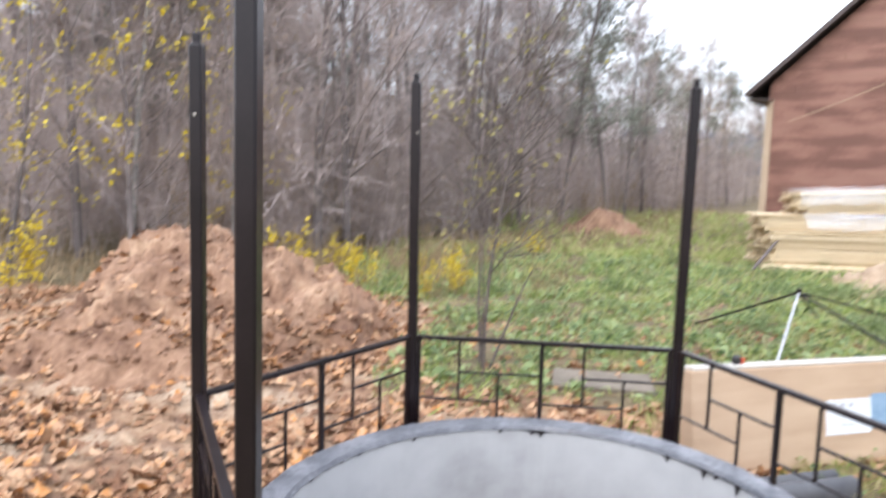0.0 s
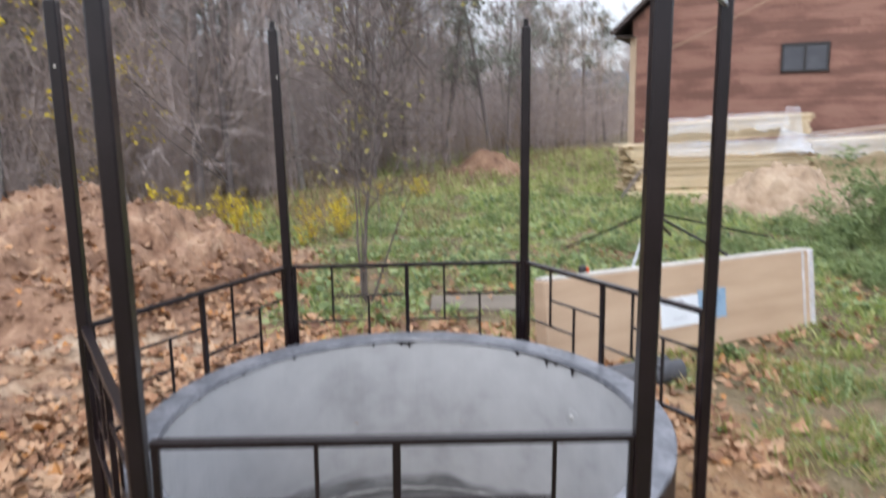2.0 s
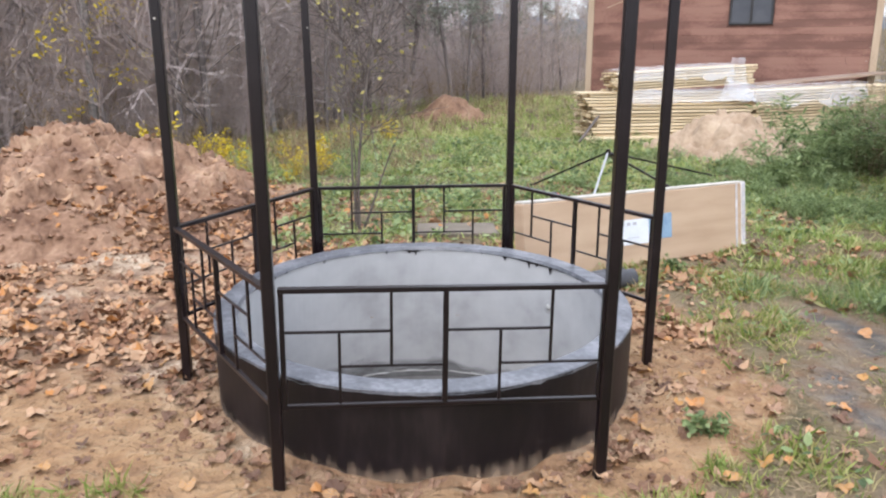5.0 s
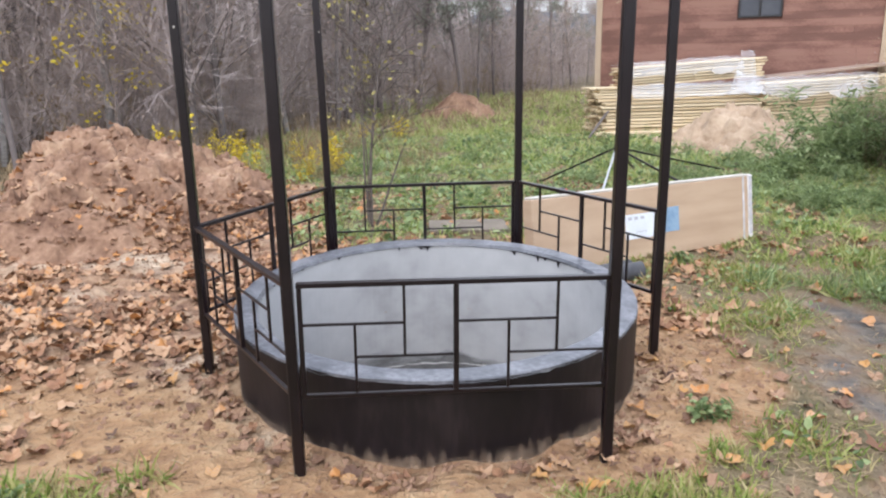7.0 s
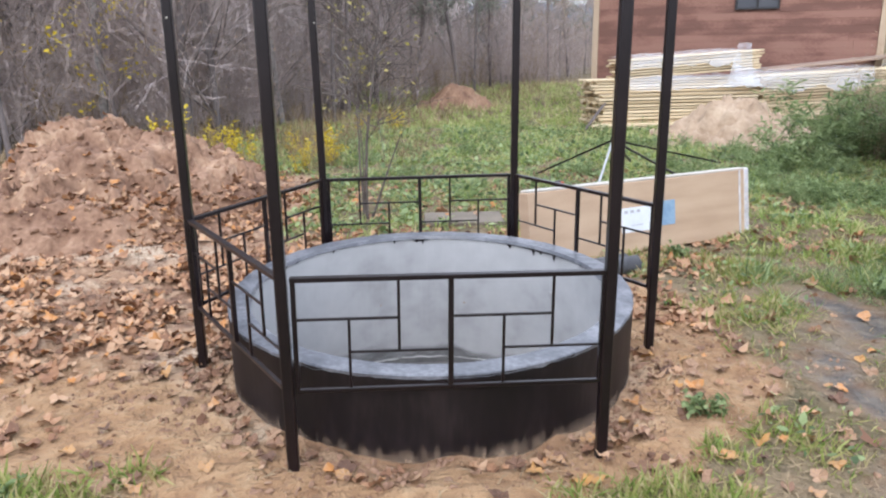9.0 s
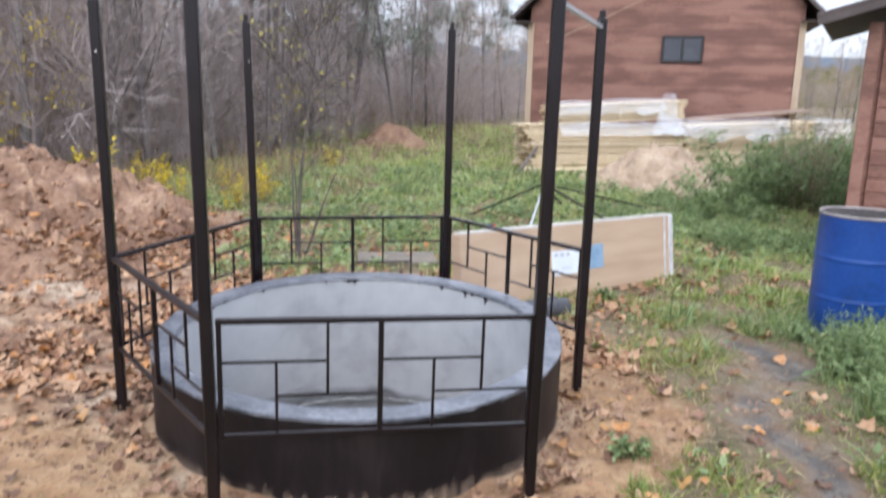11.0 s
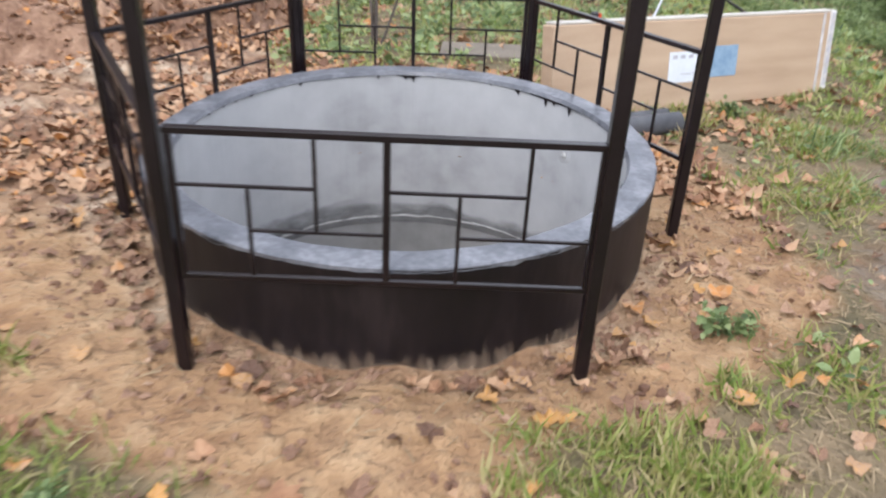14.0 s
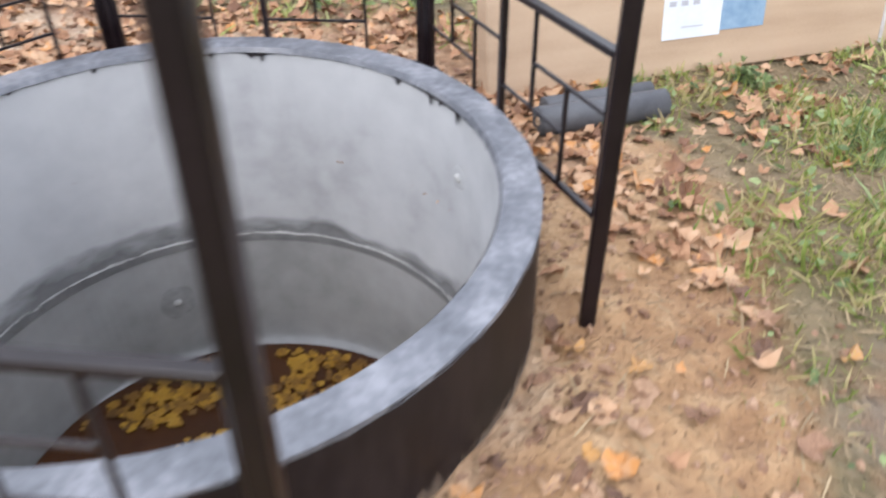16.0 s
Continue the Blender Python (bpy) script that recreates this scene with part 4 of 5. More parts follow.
def maple(seed):
    """A curled five-lobed leaf, one unit across."""
    rnd = random.Random(seed)
    rim, fold, turn = [], rnd.uniform(0.6, 1.8), rnd.uniform(0, 3.1)
    ca, sa = math.cos(turn), math.sin(turn)
    for i, (deg, r) in enumerate(((-90, 0.24), (-62, 0.38), (-20, 0.48), (8, 0.42), (42, 0.52), (66, 0.45), (90, 0.55), (114, 0.45), (138, 0.52), (172, 0.42), (200, 0.48), (242, 0.38))):
        r *= rnd.uniform(0.72, 1.12)
        x, y = r * math.cos(radians(deg)), r * math.sin(radians(deg))
        rim.append((x, y, fold * (x * ca + y * sa) ** 2 + rnd.uniform(-0.13, 0.15)))
    return [(0, 0, 0.02)] + rim, [(0, i + 1, (i + 1) % 12 + 1) for i in range(12)]


def top_z(x, y):
    h = height(x, y)
    if -6.5 < x < -0.8 and 4.4 < y < 9.4:
        h += max(0.0, mound_h(x, y))
    return h


def merge(parts):
    vs, fs = [], []
    for v, f in parts:
        o = len(vs)
        vs += v
        fs += [tuple(i + o for i in q) for q in f]
    return vs, fs


def bent(rnd, a, d, length, n, wild, lift=0.0):
    """A crooked line of n+1 points from a."""
    pts, d = [Vector(a)], Vector(d).normalized()
    for _ in range(n):
        d = (d + Vector((rnd.uniform(-wild, wild), rnd.uniform(-wild, wild), rnd.uniform(-wild, wild) + lift))).normalized()
        pts.append(pts[-1] + d * length / n)
    return pts


def tree(seed, tall, r0, bare, limbs, subs, twigs, mats, leaf=None, leaves=0, droop=0.0, leaf_size=0.09):
    """A tree as an Empty with trunk and crown (and leaves)."""
    rnd = random.Random(seed)
    trunk = bent(rnd, (0, 0, -0.2), (rnd.uniform(-0.06, 0.06), rnd.uniform(-0.06, 0.06), 1), tall, 9, 0.06, 0.03)
    radii = [r0 * (1 - i / 9.6) ** 0.8 for i in range(10)]
    stem, fine, tips = [tube_data(trunk, radii, 7)], [], []
    for _ in range(limbs):
        t = bare + (1 - bare) * rnd.random() ** 0.9
        i = min(8, int(t * 9))
        p = trunk[i].lerp(trunk[i + 1], t * 9 - i)
        az, up = rnd.uniform(0, 6.28), rnd.uniform(0.35, 1.3)
        d = Vector((math.cos(az), math.sin(az), up))
        ln = tall * rnd.uniform(0.14, 0.34) * (1.15 - t * 0.75)
        limb = bent(rnd, p, d, ln, 4, 0.22, 0.08 - droop)
        r = max(0.007, radii[i] * 0.24)
        stem.append(tube_data(limb, [r, r * 0.75, r * 0.55, r * 0.4, r * 0.22], 4, False))
        for _ in range(subs):
            s = rnd.uniform(0.25, 1.0) * 3.99
            j = int(s)
            q = limb[j].lerp(limb[j + 1], s - j)
            d2 = Vector((rnd.gauss(0, 1), rnd.gauss(0, 1), rnd.gauss(0.5 - droop * 6, 0.6))) + d
            sub = bent(rnd, q, d2, ln * rnd.uniform(0.25, 0.5), 3, 0.3, 0.05 - droop)
            fine.append(tube_data(sub, [0.0075, 0.006, 0.0045, 0.003], 3, False))
            for _ in range(twigs):
                w = rnd.choice(sub[1:])
                d3 = d2.normalized() + Vector((rnd.gauss(0, 0.7), rnd.gauss(0, 0.7), rnd.gauss(0.2 - droop * 8, 0.6)))
                tw = bent(rnd, w, d3, rnd.uniform(0.25, 0.65), 2, 0.25, -droop)
                fine.append(tube_data(tw, [0.0042, 0.0034, 0.002], 3, False))
                tips.append(tw[2])
                tips.append(tw[1])
    thing = new("tree")
    thing.empty_display_size = 0.3
    v, f = merge(stem)
    mesh("trunk", v, f, mats[0], thing)
    v, f = merge(fine)
    mesh("crown", v, f, mats[1], thing)
    if leaf and leaves:
        some = rnd.sample(tips, max(10, len(tips) // 12)) if leaf in (YELLOW, PALELEAF) else tips
        pick = [rnd.choice(some) for _ in range(leaves)]
        ob = scatter("foliage", OVAL, OVAL_F, [p + Vector((rnd.gauss(0, 0.08), rnd.gauss(0, 0.08), rnd.gauss(0, 0.08))) for p in pick], [rnd.uniform(0, 6.28) for _ in pick], [rnd.gauss(0, 0.8) for _ in pick], [rnd.gauss(0, 0.8) for _ in pick], [leaf_size * rnd.uniform(0.7, 1.4) for _ in pick], leaf)
        ob.parent = thing
    return thing


def shrub(seed, tall, stems, spread, mat, twigs=9, leaf=None, leaves=0, name="shrub", thick=0.011, leaf_size=0.06, narrow=False):
    rnd = random.Random(seed)
    out, tips = [], []
    for _ in range(stems):
        az = rnd.uniform(0, 6.28)
        p = (rnd.gauss(0, spread * 0.4), rnd.gauss(0, spread * 0.4), -0.05)
        ln = tall * rnd.uniform(0.5, 1.0)
        st = bent(rnd, p, (math.cos(az) * 0.28, math.sin(az) * 0.28, 1), ln, 5, 0.12)
        out.append(tube_data(st, [thick, thick * 0.85, thick * 0.7, thick * 0.55, thick * 0.4, thick * 0.25], 4, False))
        for _ in range(twigs):
            q = rnd.choice(st[1:])
            tw = bent(rnd, q, (rnd.gauss(0, 0.6), rnd.gauss(0, 0.6), rnd.uniform(0.2, 1.0)), ln * rnd.uniform(0.12, 0.32), 2, 0.25)
            out.append(tube_data(tw, [thick * 0.45, thick * 0.35, thick * 0.2], 3, False))
            tips += tw[1:]
    thing = new(name)
    v, f = merge(out)
    tagged(mesh("stalk", v, f, mat, thing), kind="stuff")
    if leaf:
        pick = [rnd.choice(tips) for _ in range(leaves)]
        ob = scatter("foliage", [(x * 0.5, y * 1.2, z) for x, y, z in OVAL] if narrow else OVAL, OVAL_F, [p + Vector((rnd.gauss(0, 0.03), rnd.gauss(0, 0.03), rnd.gauss(0, 0.03))) for p in pick], [rnd.uniform(0, 6.28) for _ in pick], [rnd.gauss(0, 0.6) for _ in pick], [rnd.gauss(0, 0.6) for _ in pick], [leaf_size * rnd.uniform(0.6, 1.4) for _ in pick], leaf)
        ob.parent = thing
    return thing


# the wood's edge on the plan, and places behind it
EDGE = [(-22, 8.0), (-8, 11.0), (-3.4, 12.8), (-1.4, 17.0), (1.0, 22.0), (4.5, 29.0), (8.0, 36.0), (12.0, 43.0), (22, 62)]


def behind_edge(t, depth):
    """A place t along the edge (0 to 1), depth metres into the wood."""
    s = t * (len(EDGE) - 1)
    i = min(len(EDGE) - 2, int(s))
    a, b = Vector(EDGE[i]), Vector(EDGE[i + 1])
    d = (b - a).normalized()
    p = a.lerp(b, s - i)
    return p.x - d.y * depth, p.y + d.x * depth


def plant(thing, x, y, scale, yaw, sink=0.0):
    return copy_thing(thing, Matrix.Translation((x, y, top_z(x, y) - sink)) @ Matrix.Rotation(yaw, 4, "Z") @ Matrix.Scale(scale, 4))


WOOD = "trees of the autumn wood"
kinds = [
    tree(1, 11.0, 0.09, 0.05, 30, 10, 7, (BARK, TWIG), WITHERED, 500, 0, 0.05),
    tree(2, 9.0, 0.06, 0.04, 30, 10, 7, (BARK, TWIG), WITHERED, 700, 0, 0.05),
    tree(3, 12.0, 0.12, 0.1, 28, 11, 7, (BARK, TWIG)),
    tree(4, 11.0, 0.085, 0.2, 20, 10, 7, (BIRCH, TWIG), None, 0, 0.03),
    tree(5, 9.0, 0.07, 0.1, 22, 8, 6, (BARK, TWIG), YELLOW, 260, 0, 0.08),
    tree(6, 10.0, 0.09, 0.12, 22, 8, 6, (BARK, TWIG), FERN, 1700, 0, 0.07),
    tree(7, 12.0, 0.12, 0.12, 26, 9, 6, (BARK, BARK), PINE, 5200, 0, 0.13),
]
tags = ["bare grey-brown tree with fine dense twigs", "slender bare tree with many thin branches", "tall bare tree with a dark straight trunk", "birch with pale peeling bark and drooping bare twigs", "thin tree still holding a few yellow leaves", "tree with sparse olive-brown autumn leaves", "green pine among bare trees, needles paled for haze"]
for k, lab in zip(kinds, tags):
    tagged(k, lab, "tree", WOOD)
rnd = random.Random(21)
spots = []
for row, (depth, count) in enumerate(((0.8, 34), (2.6, 36), (5.0, 36), (8.0, 34), (12.0, 30))):
    for i in range(count):
        t = ((i + rnd.uniform(0.1, 0.9)) / count) ** 0.95
        spots.append((*behind_edge(t, depth + rnd.uniform(-0.9, 1.2)), t, row))
first = {}
for x, y, t, row in spots:
    pool = [0, 1, 2, 0, 1, 2, 3, 3, 5, 6]
    if row < 2 and t < 0.35:
        pool = [0, 1, 4, 4, 3, 1, 2]
    if t > 0.6:
        pool = [5, 1, 3, 0, 5, 3]
    if 0.42 < t < 0.62:
        pool = [0, 1, 2, 5, 6, 1, 0]
    if t > 0.68:
        pool = [5, 5, 1, 6, 0, 5]
    if row > 1 and t > 0.38 and rnd.random() < 0.6:
        continue
    k = rnd.choice(pool)
    sc = rnd.uniform(0.75, 1.15) * (1.0 if t < 0.52 else 0.85 if t < 0.62 else 0.7) * (0.85 if k == 6 else 1.0)
    m = Matrix.Translation((x, y, height(x, y))) @ Matrix.Rotation(rnd.uniform(0, 6.28), 4, "Z") @ Matrix.Scale(sc, 4)
    if k not in first:
        first[k] = 1
        kinds[k].matrix_basis = m
    else:
        base = kinds[k].matrix_basis.copy()
        kinds[k].matrix_basis = Matrix()
        copy_thing(kinds[k], m)
        kinds[k].matrix_basis = base

# thin yellow-leaved tree by the soil mound
gilded = tree(8, 6.0, 0.05, 0.12, 18, 6, 4, (BARK, TWIG), YELLOW, 480, 0, 0.08)
tagged(gilded, "slim tree with clusters of yellow leaves still on", "tree", WOOD)
gilded.matrix_basis = Matrix.Translation((-5.7, 10.4, height(-5.7, 10.4)))
spread_later = [(-7.4, 10.0, 0.9), (-4.6, 12.2, 0.8)]

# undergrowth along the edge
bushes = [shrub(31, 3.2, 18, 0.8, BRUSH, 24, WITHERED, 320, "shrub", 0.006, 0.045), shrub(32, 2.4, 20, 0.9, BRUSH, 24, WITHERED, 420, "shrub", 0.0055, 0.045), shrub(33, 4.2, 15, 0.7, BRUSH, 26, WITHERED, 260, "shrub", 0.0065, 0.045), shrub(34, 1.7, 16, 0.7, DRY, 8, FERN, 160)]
btags = ["tangled brown shrub with few withered leaves", "low shrub with crowded stems and withered leaves", "tall thin nearly leafless shrub", "dry brown shrub with withered leaves"]
for k, (b, lab) in enumerate(zip(bushes, btags)):
    tagged(b, lab, "shrub", "undergrowth of the wood")
    x, y = behind_edge(0.2 + 0.1 * k, 0.5)
    b.matrix_basis = Matrix.Translation((x, y, height(x, y)))


def spread(thing, m):
    base = thing.matrix_basis.copy()
    thing.matrix_basis = Matrix()
    copy_thing(thing, m)
    thing.matrix_basis = base


for x, y, s in spread_later:
    spread(gilded, Matrix.Translation((x, y, height(x, y))) @ Matrix.Rotation(x, 4, "Z") @ Matrix.Scale(s, 4))
for i in range(240):
    t = rnd.random() ** 1.1
    x, y = behind_edge(t, abs(rnd.gauss(0, 4.0)) + 0.1)
    spread(bushes[rnd.choice((0, 0, 1, 1, 2, 2, 3))], Matrix.Translation((x, y, height(x, y))) @ Matrix.Rotation(rnd.uniform(0, 6.28), 4, "Z") @ Matrix.Scale(rnd.uniform(0.8, 1.4), 4))

for _ in range(16):  # withered tall weeds between the mound and the meadow
    x, y = rnd.uniform(-4.2, 0.8), rnd.uniform(9.3, 13.0)
    spread(bushes[3], Matrix.Translation((x, y, height(x, y))) @ Matrix.Rotation(rnd.uniform(0, 6.28), 4, "Z") @ Matrix.Scale(rnd.uniform(0.25, 0.5), 4))

# pale sheet behind the wood, haze put into its colour; far hills
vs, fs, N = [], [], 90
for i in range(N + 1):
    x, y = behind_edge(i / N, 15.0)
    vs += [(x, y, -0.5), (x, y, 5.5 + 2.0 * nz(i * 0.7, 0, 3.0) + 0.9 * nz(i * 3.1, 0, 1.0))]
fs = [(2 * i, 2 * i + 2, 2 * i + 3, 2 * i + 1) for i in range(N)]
tagged(mesh("backdrop", vs, fs, HAZED_WOODS), "grey-brown bare wood with pale haze in its colour", "backdrop", kind="structure")
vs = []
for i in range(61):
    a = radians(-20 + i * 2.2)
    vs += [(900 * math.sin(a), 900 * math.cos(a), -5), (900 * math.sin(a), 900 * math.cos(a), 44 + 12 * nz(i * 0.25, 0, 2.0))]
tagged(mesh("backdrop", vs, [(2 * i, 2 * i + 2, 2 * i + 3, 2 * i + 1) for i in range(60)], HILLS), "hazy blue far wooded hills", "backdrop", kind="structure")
vs = []
for i in range(181):
    a = radians(22 + i * 0.2)
    top = 5.2 + 2.0 * nz(i * 0.11, 0, 5.0) + 0.8 * abs(nz(i * 0.6, 0, 7.0))
    vs += [(120 * math.sin(a), 120 * math.cos(a), -1), (120 * math.sin(a), 120 * math.cos(a), top)]
tagged(mesh("backdrop", vs, [(2 * i, 2 * i + 2, 2 * i + 3, 2 * i + 1) for i in range(180)], SLOPE), "olive-brown wooded slope beyond the house", "backdrop", kind="structure")
for i in range(34):
    a = radians(rnd.uniform(30, 45))
    d = rnd.uniform(55, 80)
    spread(kinds[5], Matrix.Translation((d * math.sin(a), d * math.cos(a), -0.3)) @ Matrix.Rotation(rnd.uniform(0, 6.28), 4, "Z") @ Matrix.Scale(rnd.uniform(0.4, 0.62), 4))

# young tree behind the frame
sap = tree(53, 2.9, 0.02, 0.32, 15, 5, 4, (SAPBARK, SAPBARK), PALELEAF, 260, 0, 0.042)
sap.name = "sapling"
sap.matrix_basis = Matrix.Translation((-0.33, 6.35, height(-0.33, 6.35)))
for seed, top, r in ((4, (0.08, 0.1, 1.5), 0.014), (5, (-0.16, 0.05, 1.7), 0.009), (6, (0.34, -0.1, 1.0), 0.014)):
    st = bent(random.Random(seed), (0.03 * seed - 0.15, 0, -0.05), top, Vector(top).length, 5, 0.1)
    v, f = tube_data(st, [r, r * 0.9, r * 0.8, r * 0.65, r * 0.5, r * 0.3], 6)
    mesh("side_stem", v, f, SAPBARK, sap)
tagged(sap, "thin young tree with several grey stems and few yellow leaves", "tree")

# yellow goldenrod clumps
gold = [shrub(61, 0.95, 9, 0.3, DRY, 5, YELLOW, 460, "goldenrod", 0.005, 0.056), shrub(62, 0.7, 8, 0.26, DRY, 5, YELLOW, 320, "goldenrod", 0.005, 0.054)]
for g, (x, y) in zip(gold, ((-3.2, 10.1), (-2.4, 10.5))):
    tagged(g, "clump of yellow-leaved wild plants at the wood's edge", "plant", "yellow wild plants")
    g.matrix_basis = Matrix.Translation((x, y, height(x, y)))
for x, y, s in ((-3.9, 10.6, 0.8), (-1.1, 10.9, 0.9), (-1.6, 11.6, 0.7), (-2.9, 11.6, 0.9), (-6.3, 8.8, 1.1), (-7.6, 9.4, 1.1), (0.1, 15.2, 0.7), (-0.6, 14.6, 0.6), (-1.3, 9.5, 0.5), (-0.9, 10.1, 0.6)):
    spread(gold[rnd.randrange(2)], Matrix.Translation((x, y, height(x, y))) @ Matrix.Rotation(rnd.uniform(0, 6.28), 4, "Z") @ Matrix.Scale(s, 4))

# leafy green weeds
weeds = [shrub(71, 0.95, 16, 0.6, GREEN, 7, GREEN, 820, "weed", 0.005, 0.088, True), shrub(72, 0.6, 20, 0.55, GREEN, 5, GREEN, 620, "weed", 0.004, 0.078, True), shrub(73, 0.28, 12, 0.2, GREEN, 3, GREEN, 150, "weed", 0.004, 0.085), shrub(74, 0.5, 30, 0.55, GREEN, 8, GREEN, 1500, "weed", 0.003, 0.045, True)]
for w, (x, y, s) in zip(weeds, ((6.2, 9.4, 1.2), (5.2, 8.6, 1.0), (1.42, 1.85, 0.5), (3.65, 2.6, 0.8))):
    tagged(w, "leafy green weed growing in the grass", "weed", "green weeds")
    w.matrix_basis = Matrix.Translation((x, y, height(x, y))) @ Matrix.Scale(s, 4)
places = [(3.42, 3.0, 0.7, 3), (3.7, 2.95, 0.6, 3), (3.95, 2.8, 0.8, 3), (3.3, 3.35, 0.6, 2), (3.15, 2.7, 0.7, 2), (3.5, 2.5, 0.9, 3), (3.2, 1.9, 0.8, 3), (3.0, 1.5, 0.8, 2), (3.6, 2.0, 0.9, 3), (4.3, 3.2, 1.0, 3), (2.75, 0.9, 0.8, 2), (2.35, 4.6, 0.5, 2), (1.75, 0.75, 0.6, 2), (-1.75, 1.38, 0.45, 2), (-1.95, 1.48, 0.5, 2), (-0.75, 0.85, 0.4, 2), (-1.15, 1.05, 0.35, 2)]
TALL = ((0.46, 0.2), (0.53, 0.27), (0.6, 0.62), (0.68, 0.92), (0.76, 1.15), (1.2, 1.3))  # how the thicket rises towards the shed
for _ in range(175):
    x, y = rnd.uniform(4.0, 10.5), rnd.uniform(7.0, 12.2)
    a = (x + 0.12) / (y + 1.43)
    if a < 0.47 or (x > 5.3 and y < 8.4 and x - y > -1.7):
        continue
    k = next(i for i in range(1, 6) if a < TALL[i][0] or i == 5)
    (a0, h0), (a1, h1) = TALL[k - 1], TALL[k]
    top = min(1.4, h0 + (h1 - h0) * (a - a0) / (a1 - a0)) * smooth01(6.6, 9.0, y) * rnd.choice((0.55, 0.7, 0.8, 0.9, 1.0)) * rnd.uniform(0.85, 1.05)
    places.append((x, y, max(0.3, top / 0.98), 0 if top > 0.4 else 1))
for _ in range(22):
    places.append((rnd.uniform(3.25, 4.3), rnd.uniform(2.1, 3.2), rnd.uniform(0.4, 0.7), 3))
for _ in range(26):
    places.append((rnd.uniform(3.4, 6.0), rnd.uniform(5.6, 9.0), rnd.uniform(0.35, 0.65), 1))
for _ in range(60):
    places.append((rnd.uniform(-1.0, 5.5), rnd.uniform(6.4, 15.0), rnd.uniform(0.3, 0.55), rnd.choice((1, 2))))
for x, y, s, k in places:
    spread(weeds[k], Matrix.Translation((x, y, height(x, y) - 0.02)) @ Matrix.Rotation(rnd.uniform(0, 6.28), 4, "Z") @ Matrix.Scale(s, 4))

# tall withered stalks standing over the green thicket
stalks = shrub(81, 1.75, 14, 0.5, DRY, 10, WITHERED, 260, "withered_weed", 0.005, 0.035)
tagged(stalks, "tall withered brown weed stalks with seed heads", "weed", "withered tall weeds")
stalks.matrix_basis = Matrix.Translation((7.3, 9.2, height(7.3, 9.2)))
for x, y, k in ((7.0, 9.0, 0.85), (7.55, 9.3, 0.95), (7.25, 9.7, 0.9), (7.8, 9.6, 1.0), (6.9, 9.9, 0.8), (8.0, 9.9, 1.0)):
    spread(stalks, Matrix.Translation((x, y, height(x, y))) @ Matrix.Rotation(x * 9, 4, "Z") @ Matrix.Scale(k, 4))

# grass, in one sheet of blades
random.seed(77)
P, S = [], []


def sow(n, x0, x1, y0, y1, lo, hi, gain=1.0, fade=0.0):
    for _ in range(n):
        x, y = random.uniform(x0, x1), random.uniform(y0, y1)
        g, mud, soil = zones(x, y)
        if fade and random.random() > smooth01(0.0, fade, min(x - x0, x1 - x, y - y0, y1 - y) + 0.3 * nz(x * 1.5, y * 1.5, 20.0)):
            continue
        tuft = smooth01(0.2, 0.85, nz(x * 1.7, y * 1.7, 4.0) * 0.6 + 0.5 + 0.25 * nz(x * 6, y * 6, 9.0))
        if random.random() < g * gain * (0.08 + 1.3 * tuft) * (1 - thin_grass(x, y)) and mud < 0.4 and not (0.2 < x < 1.1 and 5.9 < y < 6.5) and math.hypot(x - RX, y - RY) > 1.3:
            P.append((x, y, height(x, y) - 0.005))
            S.append(random.uniform(lo, hi) * (0.6 + 0.7 * tuft))


sow(70000, 0.6, 4.2, 0.0, 5.2, 0.04, 0.12)
sow(60000, -2.6, 1.4, 0.2, 1.6, 0.05, 0.13, 1.6)
sow(60000, -7.0, 7.0, -5.5, 1.2, 0.05, 0.12, 1.0, 1.5)

def lawn(label, mat, base=BLADE):
    n = len(P)
    tagged(scatter("grass", base, BLADE_F, P, A.uniform(0, 6.28, n), A.normal(0, 0.8, n), A.normal(0, 0.6, n), S, mat, A.uniform(0.5, 1.0, n)), label, "grass", kind="stuff")
    P.clear()
    S.clear()


A = np.random.default_rng(4)
lawn("short patchy green and straw-coloured autumn grass", GRASS)
sow(60000, 2.4, 6.0, -0.2, 4.3, 0.10, 0.24, 1.6, 0.8)
lawn("long rank green grass round the barrel", GREEN, [(x * 0.4, y, z) for x, y, z in BLADE])
sow(26000, 3.0, 7.0, 3.5, 9.5, 0.07, 0.17)
sow(34000, -2.2, 5.0, 5.0, 10.5, 0.06, 0.15)
sow(30000, -3.0, 6.5, 10.0, 17.0, 0.10, 0.22)
sow(16000, -1.0, 9.0, 16.5, 32.0, 0.15, 0.32)
lawn("lush yellow-green meadow grass behind the well", MEADOW)
P, S = [], []
sow(26000, -2.2, 6.5, 5.6, 15.0, 0.05, 0.11, 0.8)
sow(6000, 1.5, 4.5, 0.5, 5.5, 0.03, 0.06, 0.5)
n = len(P)
P = [(x, y, z + random.uniform(0.01, 0.09)) for x, y, z in P]
tagged(scatter("ground_leaves", OVAL, OVAL_F, P, A.uniform(0, 6.28, n), A.normal(0.2, 0.4, n), A.normal(0, 0.4, n), S, GREEN), "low broad-leaved green weeds among the grass", "weeds", kind="stuff")
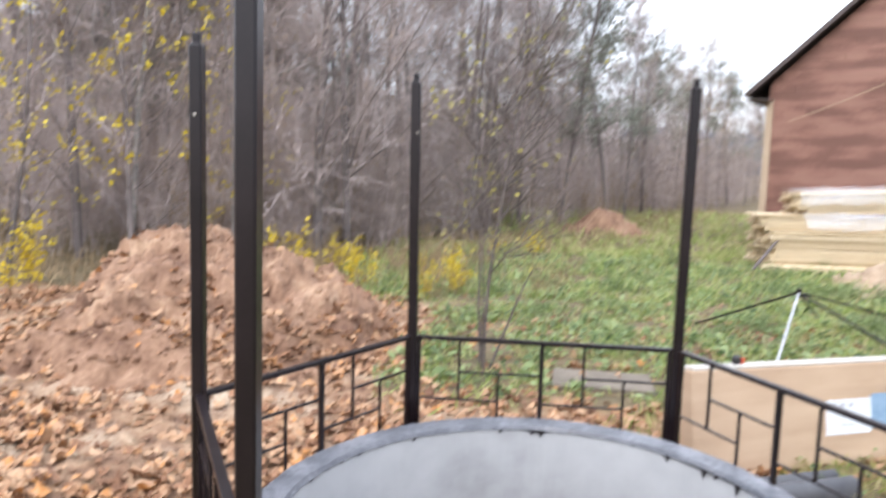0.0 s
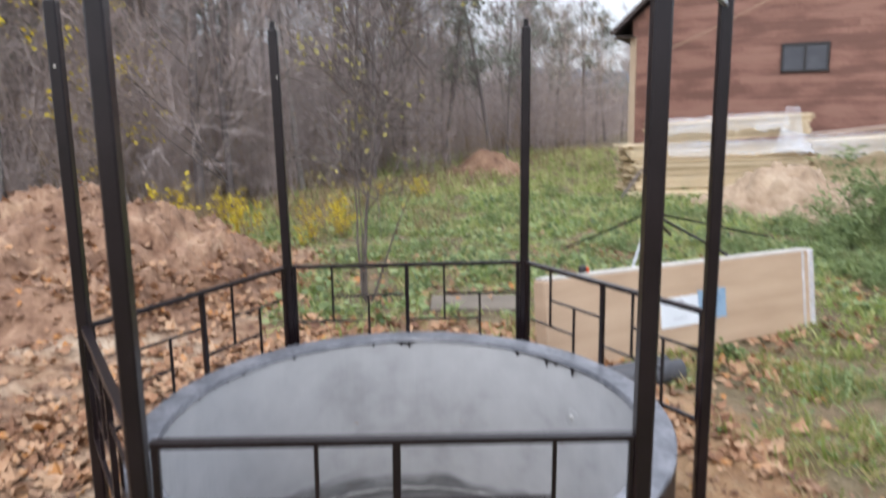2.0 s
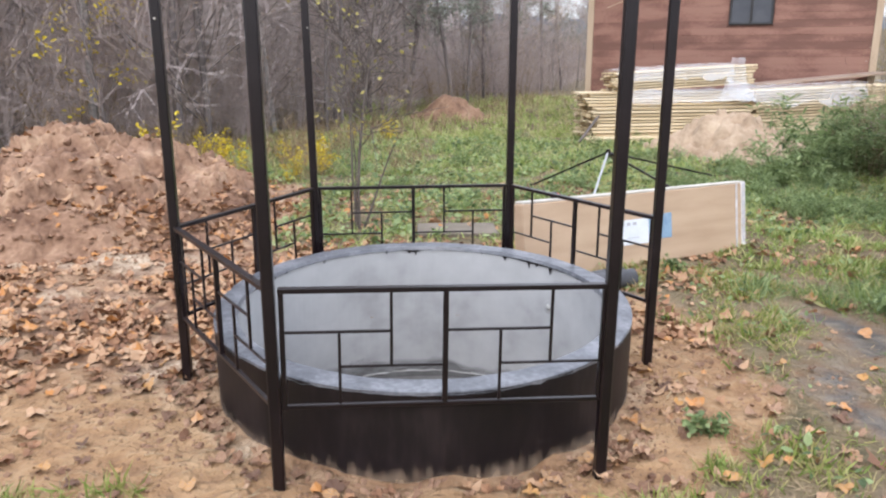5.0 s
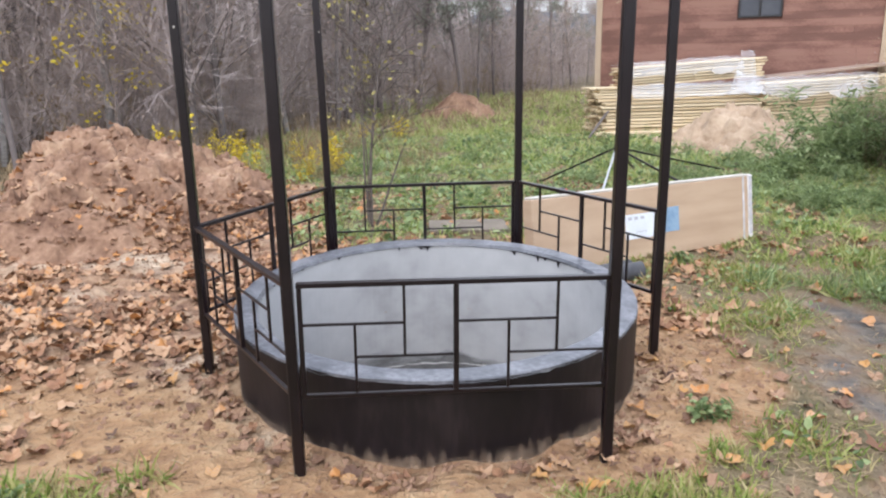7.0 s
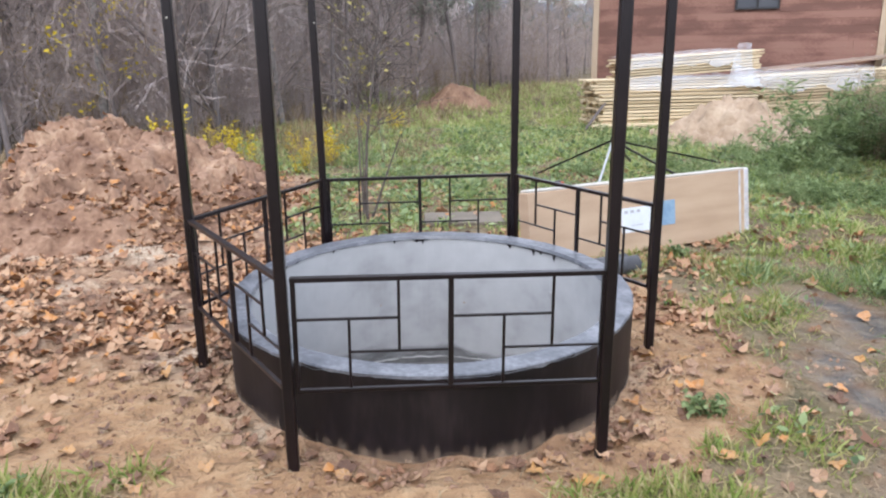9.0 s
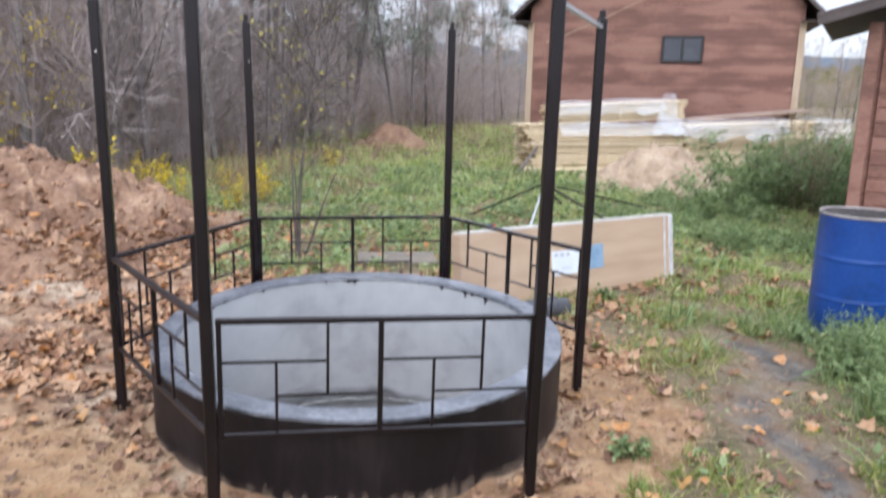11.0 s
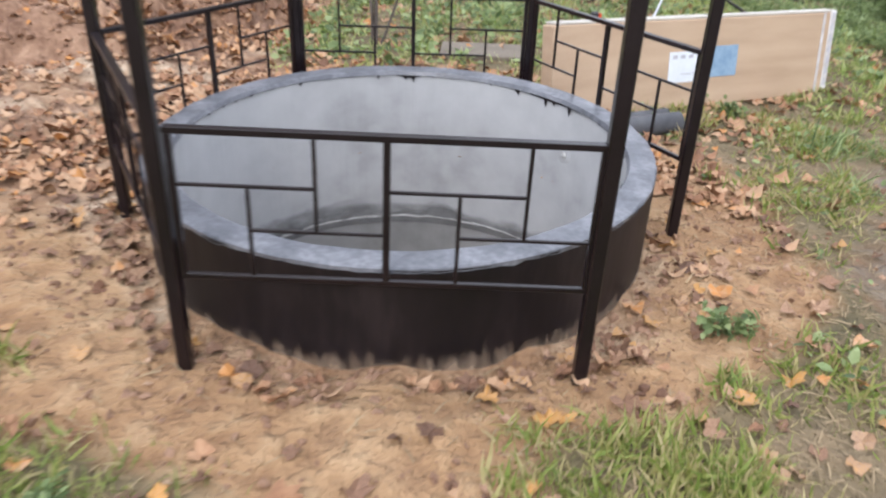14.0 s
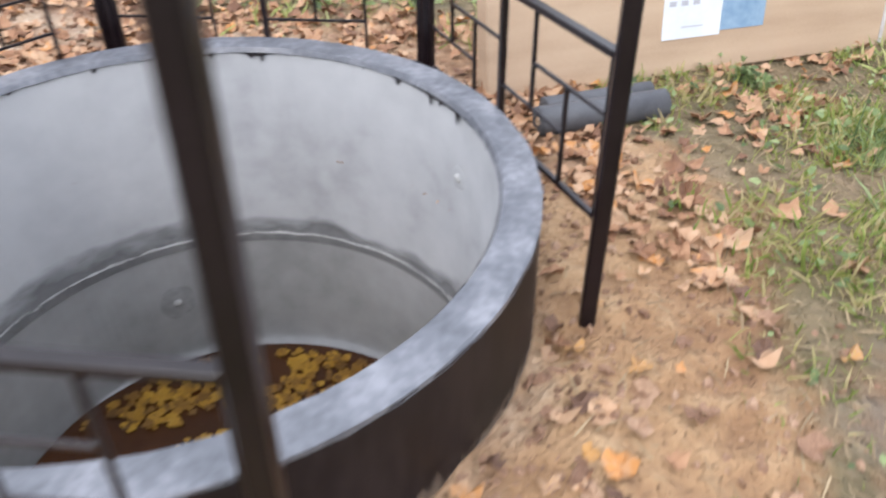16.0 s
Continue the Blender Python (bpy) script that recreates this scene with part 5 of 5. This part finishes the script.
# bits of straw and dead grass lying on the soil
P, S = [], []
while len(P) < 15000:
    x, y = random.uniform(-3.0, 4.2), random.uniform(0.0, 5.4)
    g, mud, soil = zones(x, y)
    if math.hypot(x - RX, y - RY) > 1.14 and random.random() < 0.12 + 0.9 * g:
        P.append((x, y, height(x, y) + 0.006))
        S.append(random.uniform(0.03, 0.1))
n = len(P)
tagged(scatter("straw", [(x * 0.6, y, z) for x, y, z in BLADE], BLADE_F, P, A.uniform(0, 6.28, n), A.normal(-1.25, 0.2, n), A.normal(0, 0.2, n), S, DRY), "bits of dead straw-coloured grass lying on the soil", "straw", kind="stuff")
# dry tall grass at the wood's edge
P = []
for _ in range(5000):
    x, y = behind_edge(random.random() * 0.7, random.gauss(-1.0, 1.1))
    P.append((x, y, top_z(x, y) - 0.02))
for _ in range(400):
    x, y = random.uniform(-4.0, 0.4), random.gauss(11.6, 0.9)
    P.append((x, y, top_z(x, y) - 0.02))
P = [q for q in P if not (q[1] < 9.4 and mound_h(q[0], q[1]) > -0.1)]
n = len(P)
tagged(scatter("dry_grass", [(x * 0.5, y, z) for x, y, z in BLADE], BLADE_F, P, A.uniform(0, 6.28, n), A.normal(0, 0.3, n), A.normal(0, 0.25, n), A.uniform(0.18, 0.45, n), DRY, A.uniform(0.6, 1.0, n)), "tall straw-coloured dry grass along the wood", "grass", kind="stuff")

# fallen leaves
LP = []


def leaf_density(x, y):
    g, mud, soil = zones(x, y)
    d = math.hypot(x - CX, y - CY)
    clump = max(0.0, 0.5 + nz(x * 1.1, y * 1.1, 12.0))
    k = 1.6 + 90 * soil * max(0.08, 1.9 * clump - 0.5)
    k += 30 * smooth01(0.5, 0.1, abs(d - 1.7)) * clump * (1.8 if x > 1.0 and y > 2.9 else 0.3 if x > 1.1 and y > 2.0 else 0.1)
    k *= 0.25 if mound_h(x, y) > 0.3 and y > 4.4 else 1.0
    k += 18 * smooth01(0.8, 0.2, math.hypot(x - 2.2, y - 4.4)) + 4 * (1.2 < x < 3.2 and y < 5) * clump + 9 * (x > -1.2 and 4.6 < y < 9) * clump
    k *= (1.0 if y < 9 else 0.5) * (1 - 0.45 * mud)
    k += 16 * smooth01(0.3, 0.1, abs(d - 1.3)) * max(0.0, nz(x * 2.1, y * 2.1, 50.0) + 0.15) * (y < 2.6)
    k += 40 * soil * smooth01(2.6, 3.4, y) * smooth01(6.4, 5.0, y) * (x < -1.2) * clump
    return k


for _ in range(70000):
    x, y = random.uniform(-6, 4.5), random.uniform(0.0, 10.5)
    if random.random() < leaf_density(x, y) / 90 and math.hypot(x - RX, y - RY) > 1.17:
        LP.append((x, y))
near = [p for p in LP if -1.6 < p[0] < 2.7 and 0.6 < p[1] < 2.9]
keep = set(near[:250])
LP = [p for p in LP if p not in keep]
shape, tris = maple(2)
for i in (2, 1, 0):
    v, f = maple(2 + 7 * i)
    some = [q for q in LP[i::3] if q[0] > -0.9 or random.random() < 0.78]
    n = len(some)
    litter = scatter("leaf_litter", v, f, [(x, y, top_z(x, y) + random.uniform(0.002, 0.022)) for x, y in some], A.uniform(0, 6.28, n), A.normal(0, 0.26, n), A.normal(0, 0.26, n), 0.04 + 0.09 * A.random(n) ** 1.4, LITTER)
    tagged(litter, "brown and orange fallen maple leaves strewn over the ground", "fallen leaves", kind="stuff")
shapes = []
for s in range(6):
    v, f = maple(40 + s)
    d = bpy.data.meshes.new("leaf")
    d.from_pydata(v, [], f)
    d.materials.append(LEAF)
    shapes.append(d)
for i, (x, y) in enumerate(sorted(keep)):
    ob = new("leaf", shapes[i % 6])
    ob.parent = litter
    ob.matrix_basis = pose(x, y, height(x, y) + 0.012, random.gauss(0, 14), random.gauss(0, 14), random.uniform(0, 360)) @ Matrix.Scale(random.uniform(0.05, 0.105), 4)

# clods of earth on the mound, crumbs and bits of bark round the ring
def clod(seed):
    r = random.Random(seed)
    bm = bmesh.new()
    bmesh.ops.create_icosphere(bm, subdivisions=1, radius=0.5)
    v = [tuple(p.co * r.uniform(0.6, 1.2)) for p in bm.verts]
    f = [tuple(q.index for q in p.verts) for p in bm.faces]
    bm.free()
    return v, f


P, S = [], []
while len(P) < 1900:
    x, y = random.uniform(-6, -1), random.uniform(3.6, 8.6)
    if mound_h(x, y) > 0.03 or random.random() < 0.25:
        P.append((x, y, top_z(x, y)))
        S.append(0.012 + 0.1 * random.random() ** 6)
v, f = clod(1)
n = len(P)
tagged(scatter("soil_clods", v, f, P, A.uniform(0, 6.28, n), A.normal(0, 0.8, n), A.normal(0, 0.8, n), S, SOIL), "broken clods of reddish-brown earth", "soil", kind="stuff")
P, S = [], []
while len(P) < 9000:
    x, y = random.uniform(-5, 2.4), random.uniform(0.8, 6.0)
    g, mud, soil = zones(x, y)
    d = math.hypot(x - RX, y - RY)
    if d > 1.13 and random.random() < (1 - g) * (0.25 + 0.9 * smooth01(1.5, 1.15, d)) * max(0.1, 0.6 + 1.3 * nz(x * 2.3, y * 2.3, 17.0)):
        P.append((x, y, height(x, y) + 0.002))
        S.append(0.008 + 0.045 * random.random() ** 4)
n = len(P)
tagged(scatter("soil_crumbs", v, f, P, A.uniform(0, 6.28, n), A.normal(0, 0.8, n), A.normal(0, 0.8, n), S, SOIL, A.uniform(0.3, 0.8, n)), "crumbs of soil and leaf scraps strewn on the sand", "soil", kind="stuff")

# leaves floating in the well
P = []
for _ in range(2600):
    a, r = random.uniform(0, 6.28), 0.97 * math.sqrt(random.random())
    if nz(r * math.cos(a) * 1.8, r * math.sin(a) * 1.8, 31.0) > -0.3:
        P.append((RX + r * math.cos(a), RY + r * math.sin(a), -1.134 + random.uniform(0, 0.006)))
n = len(P)
tagged(scatter("floating_leaves", [(x, y, z * 0.15) for x, y, z in shape], tris, P, A.uniform(0, 6.28, n), A.normal(0, 0.03, n), A.normal(0, 0.03, n), A.uniform(0.03, 0.075, n), WET), "yellow leaves floating on the brown well water", "fallen leaves", kind="stuff")
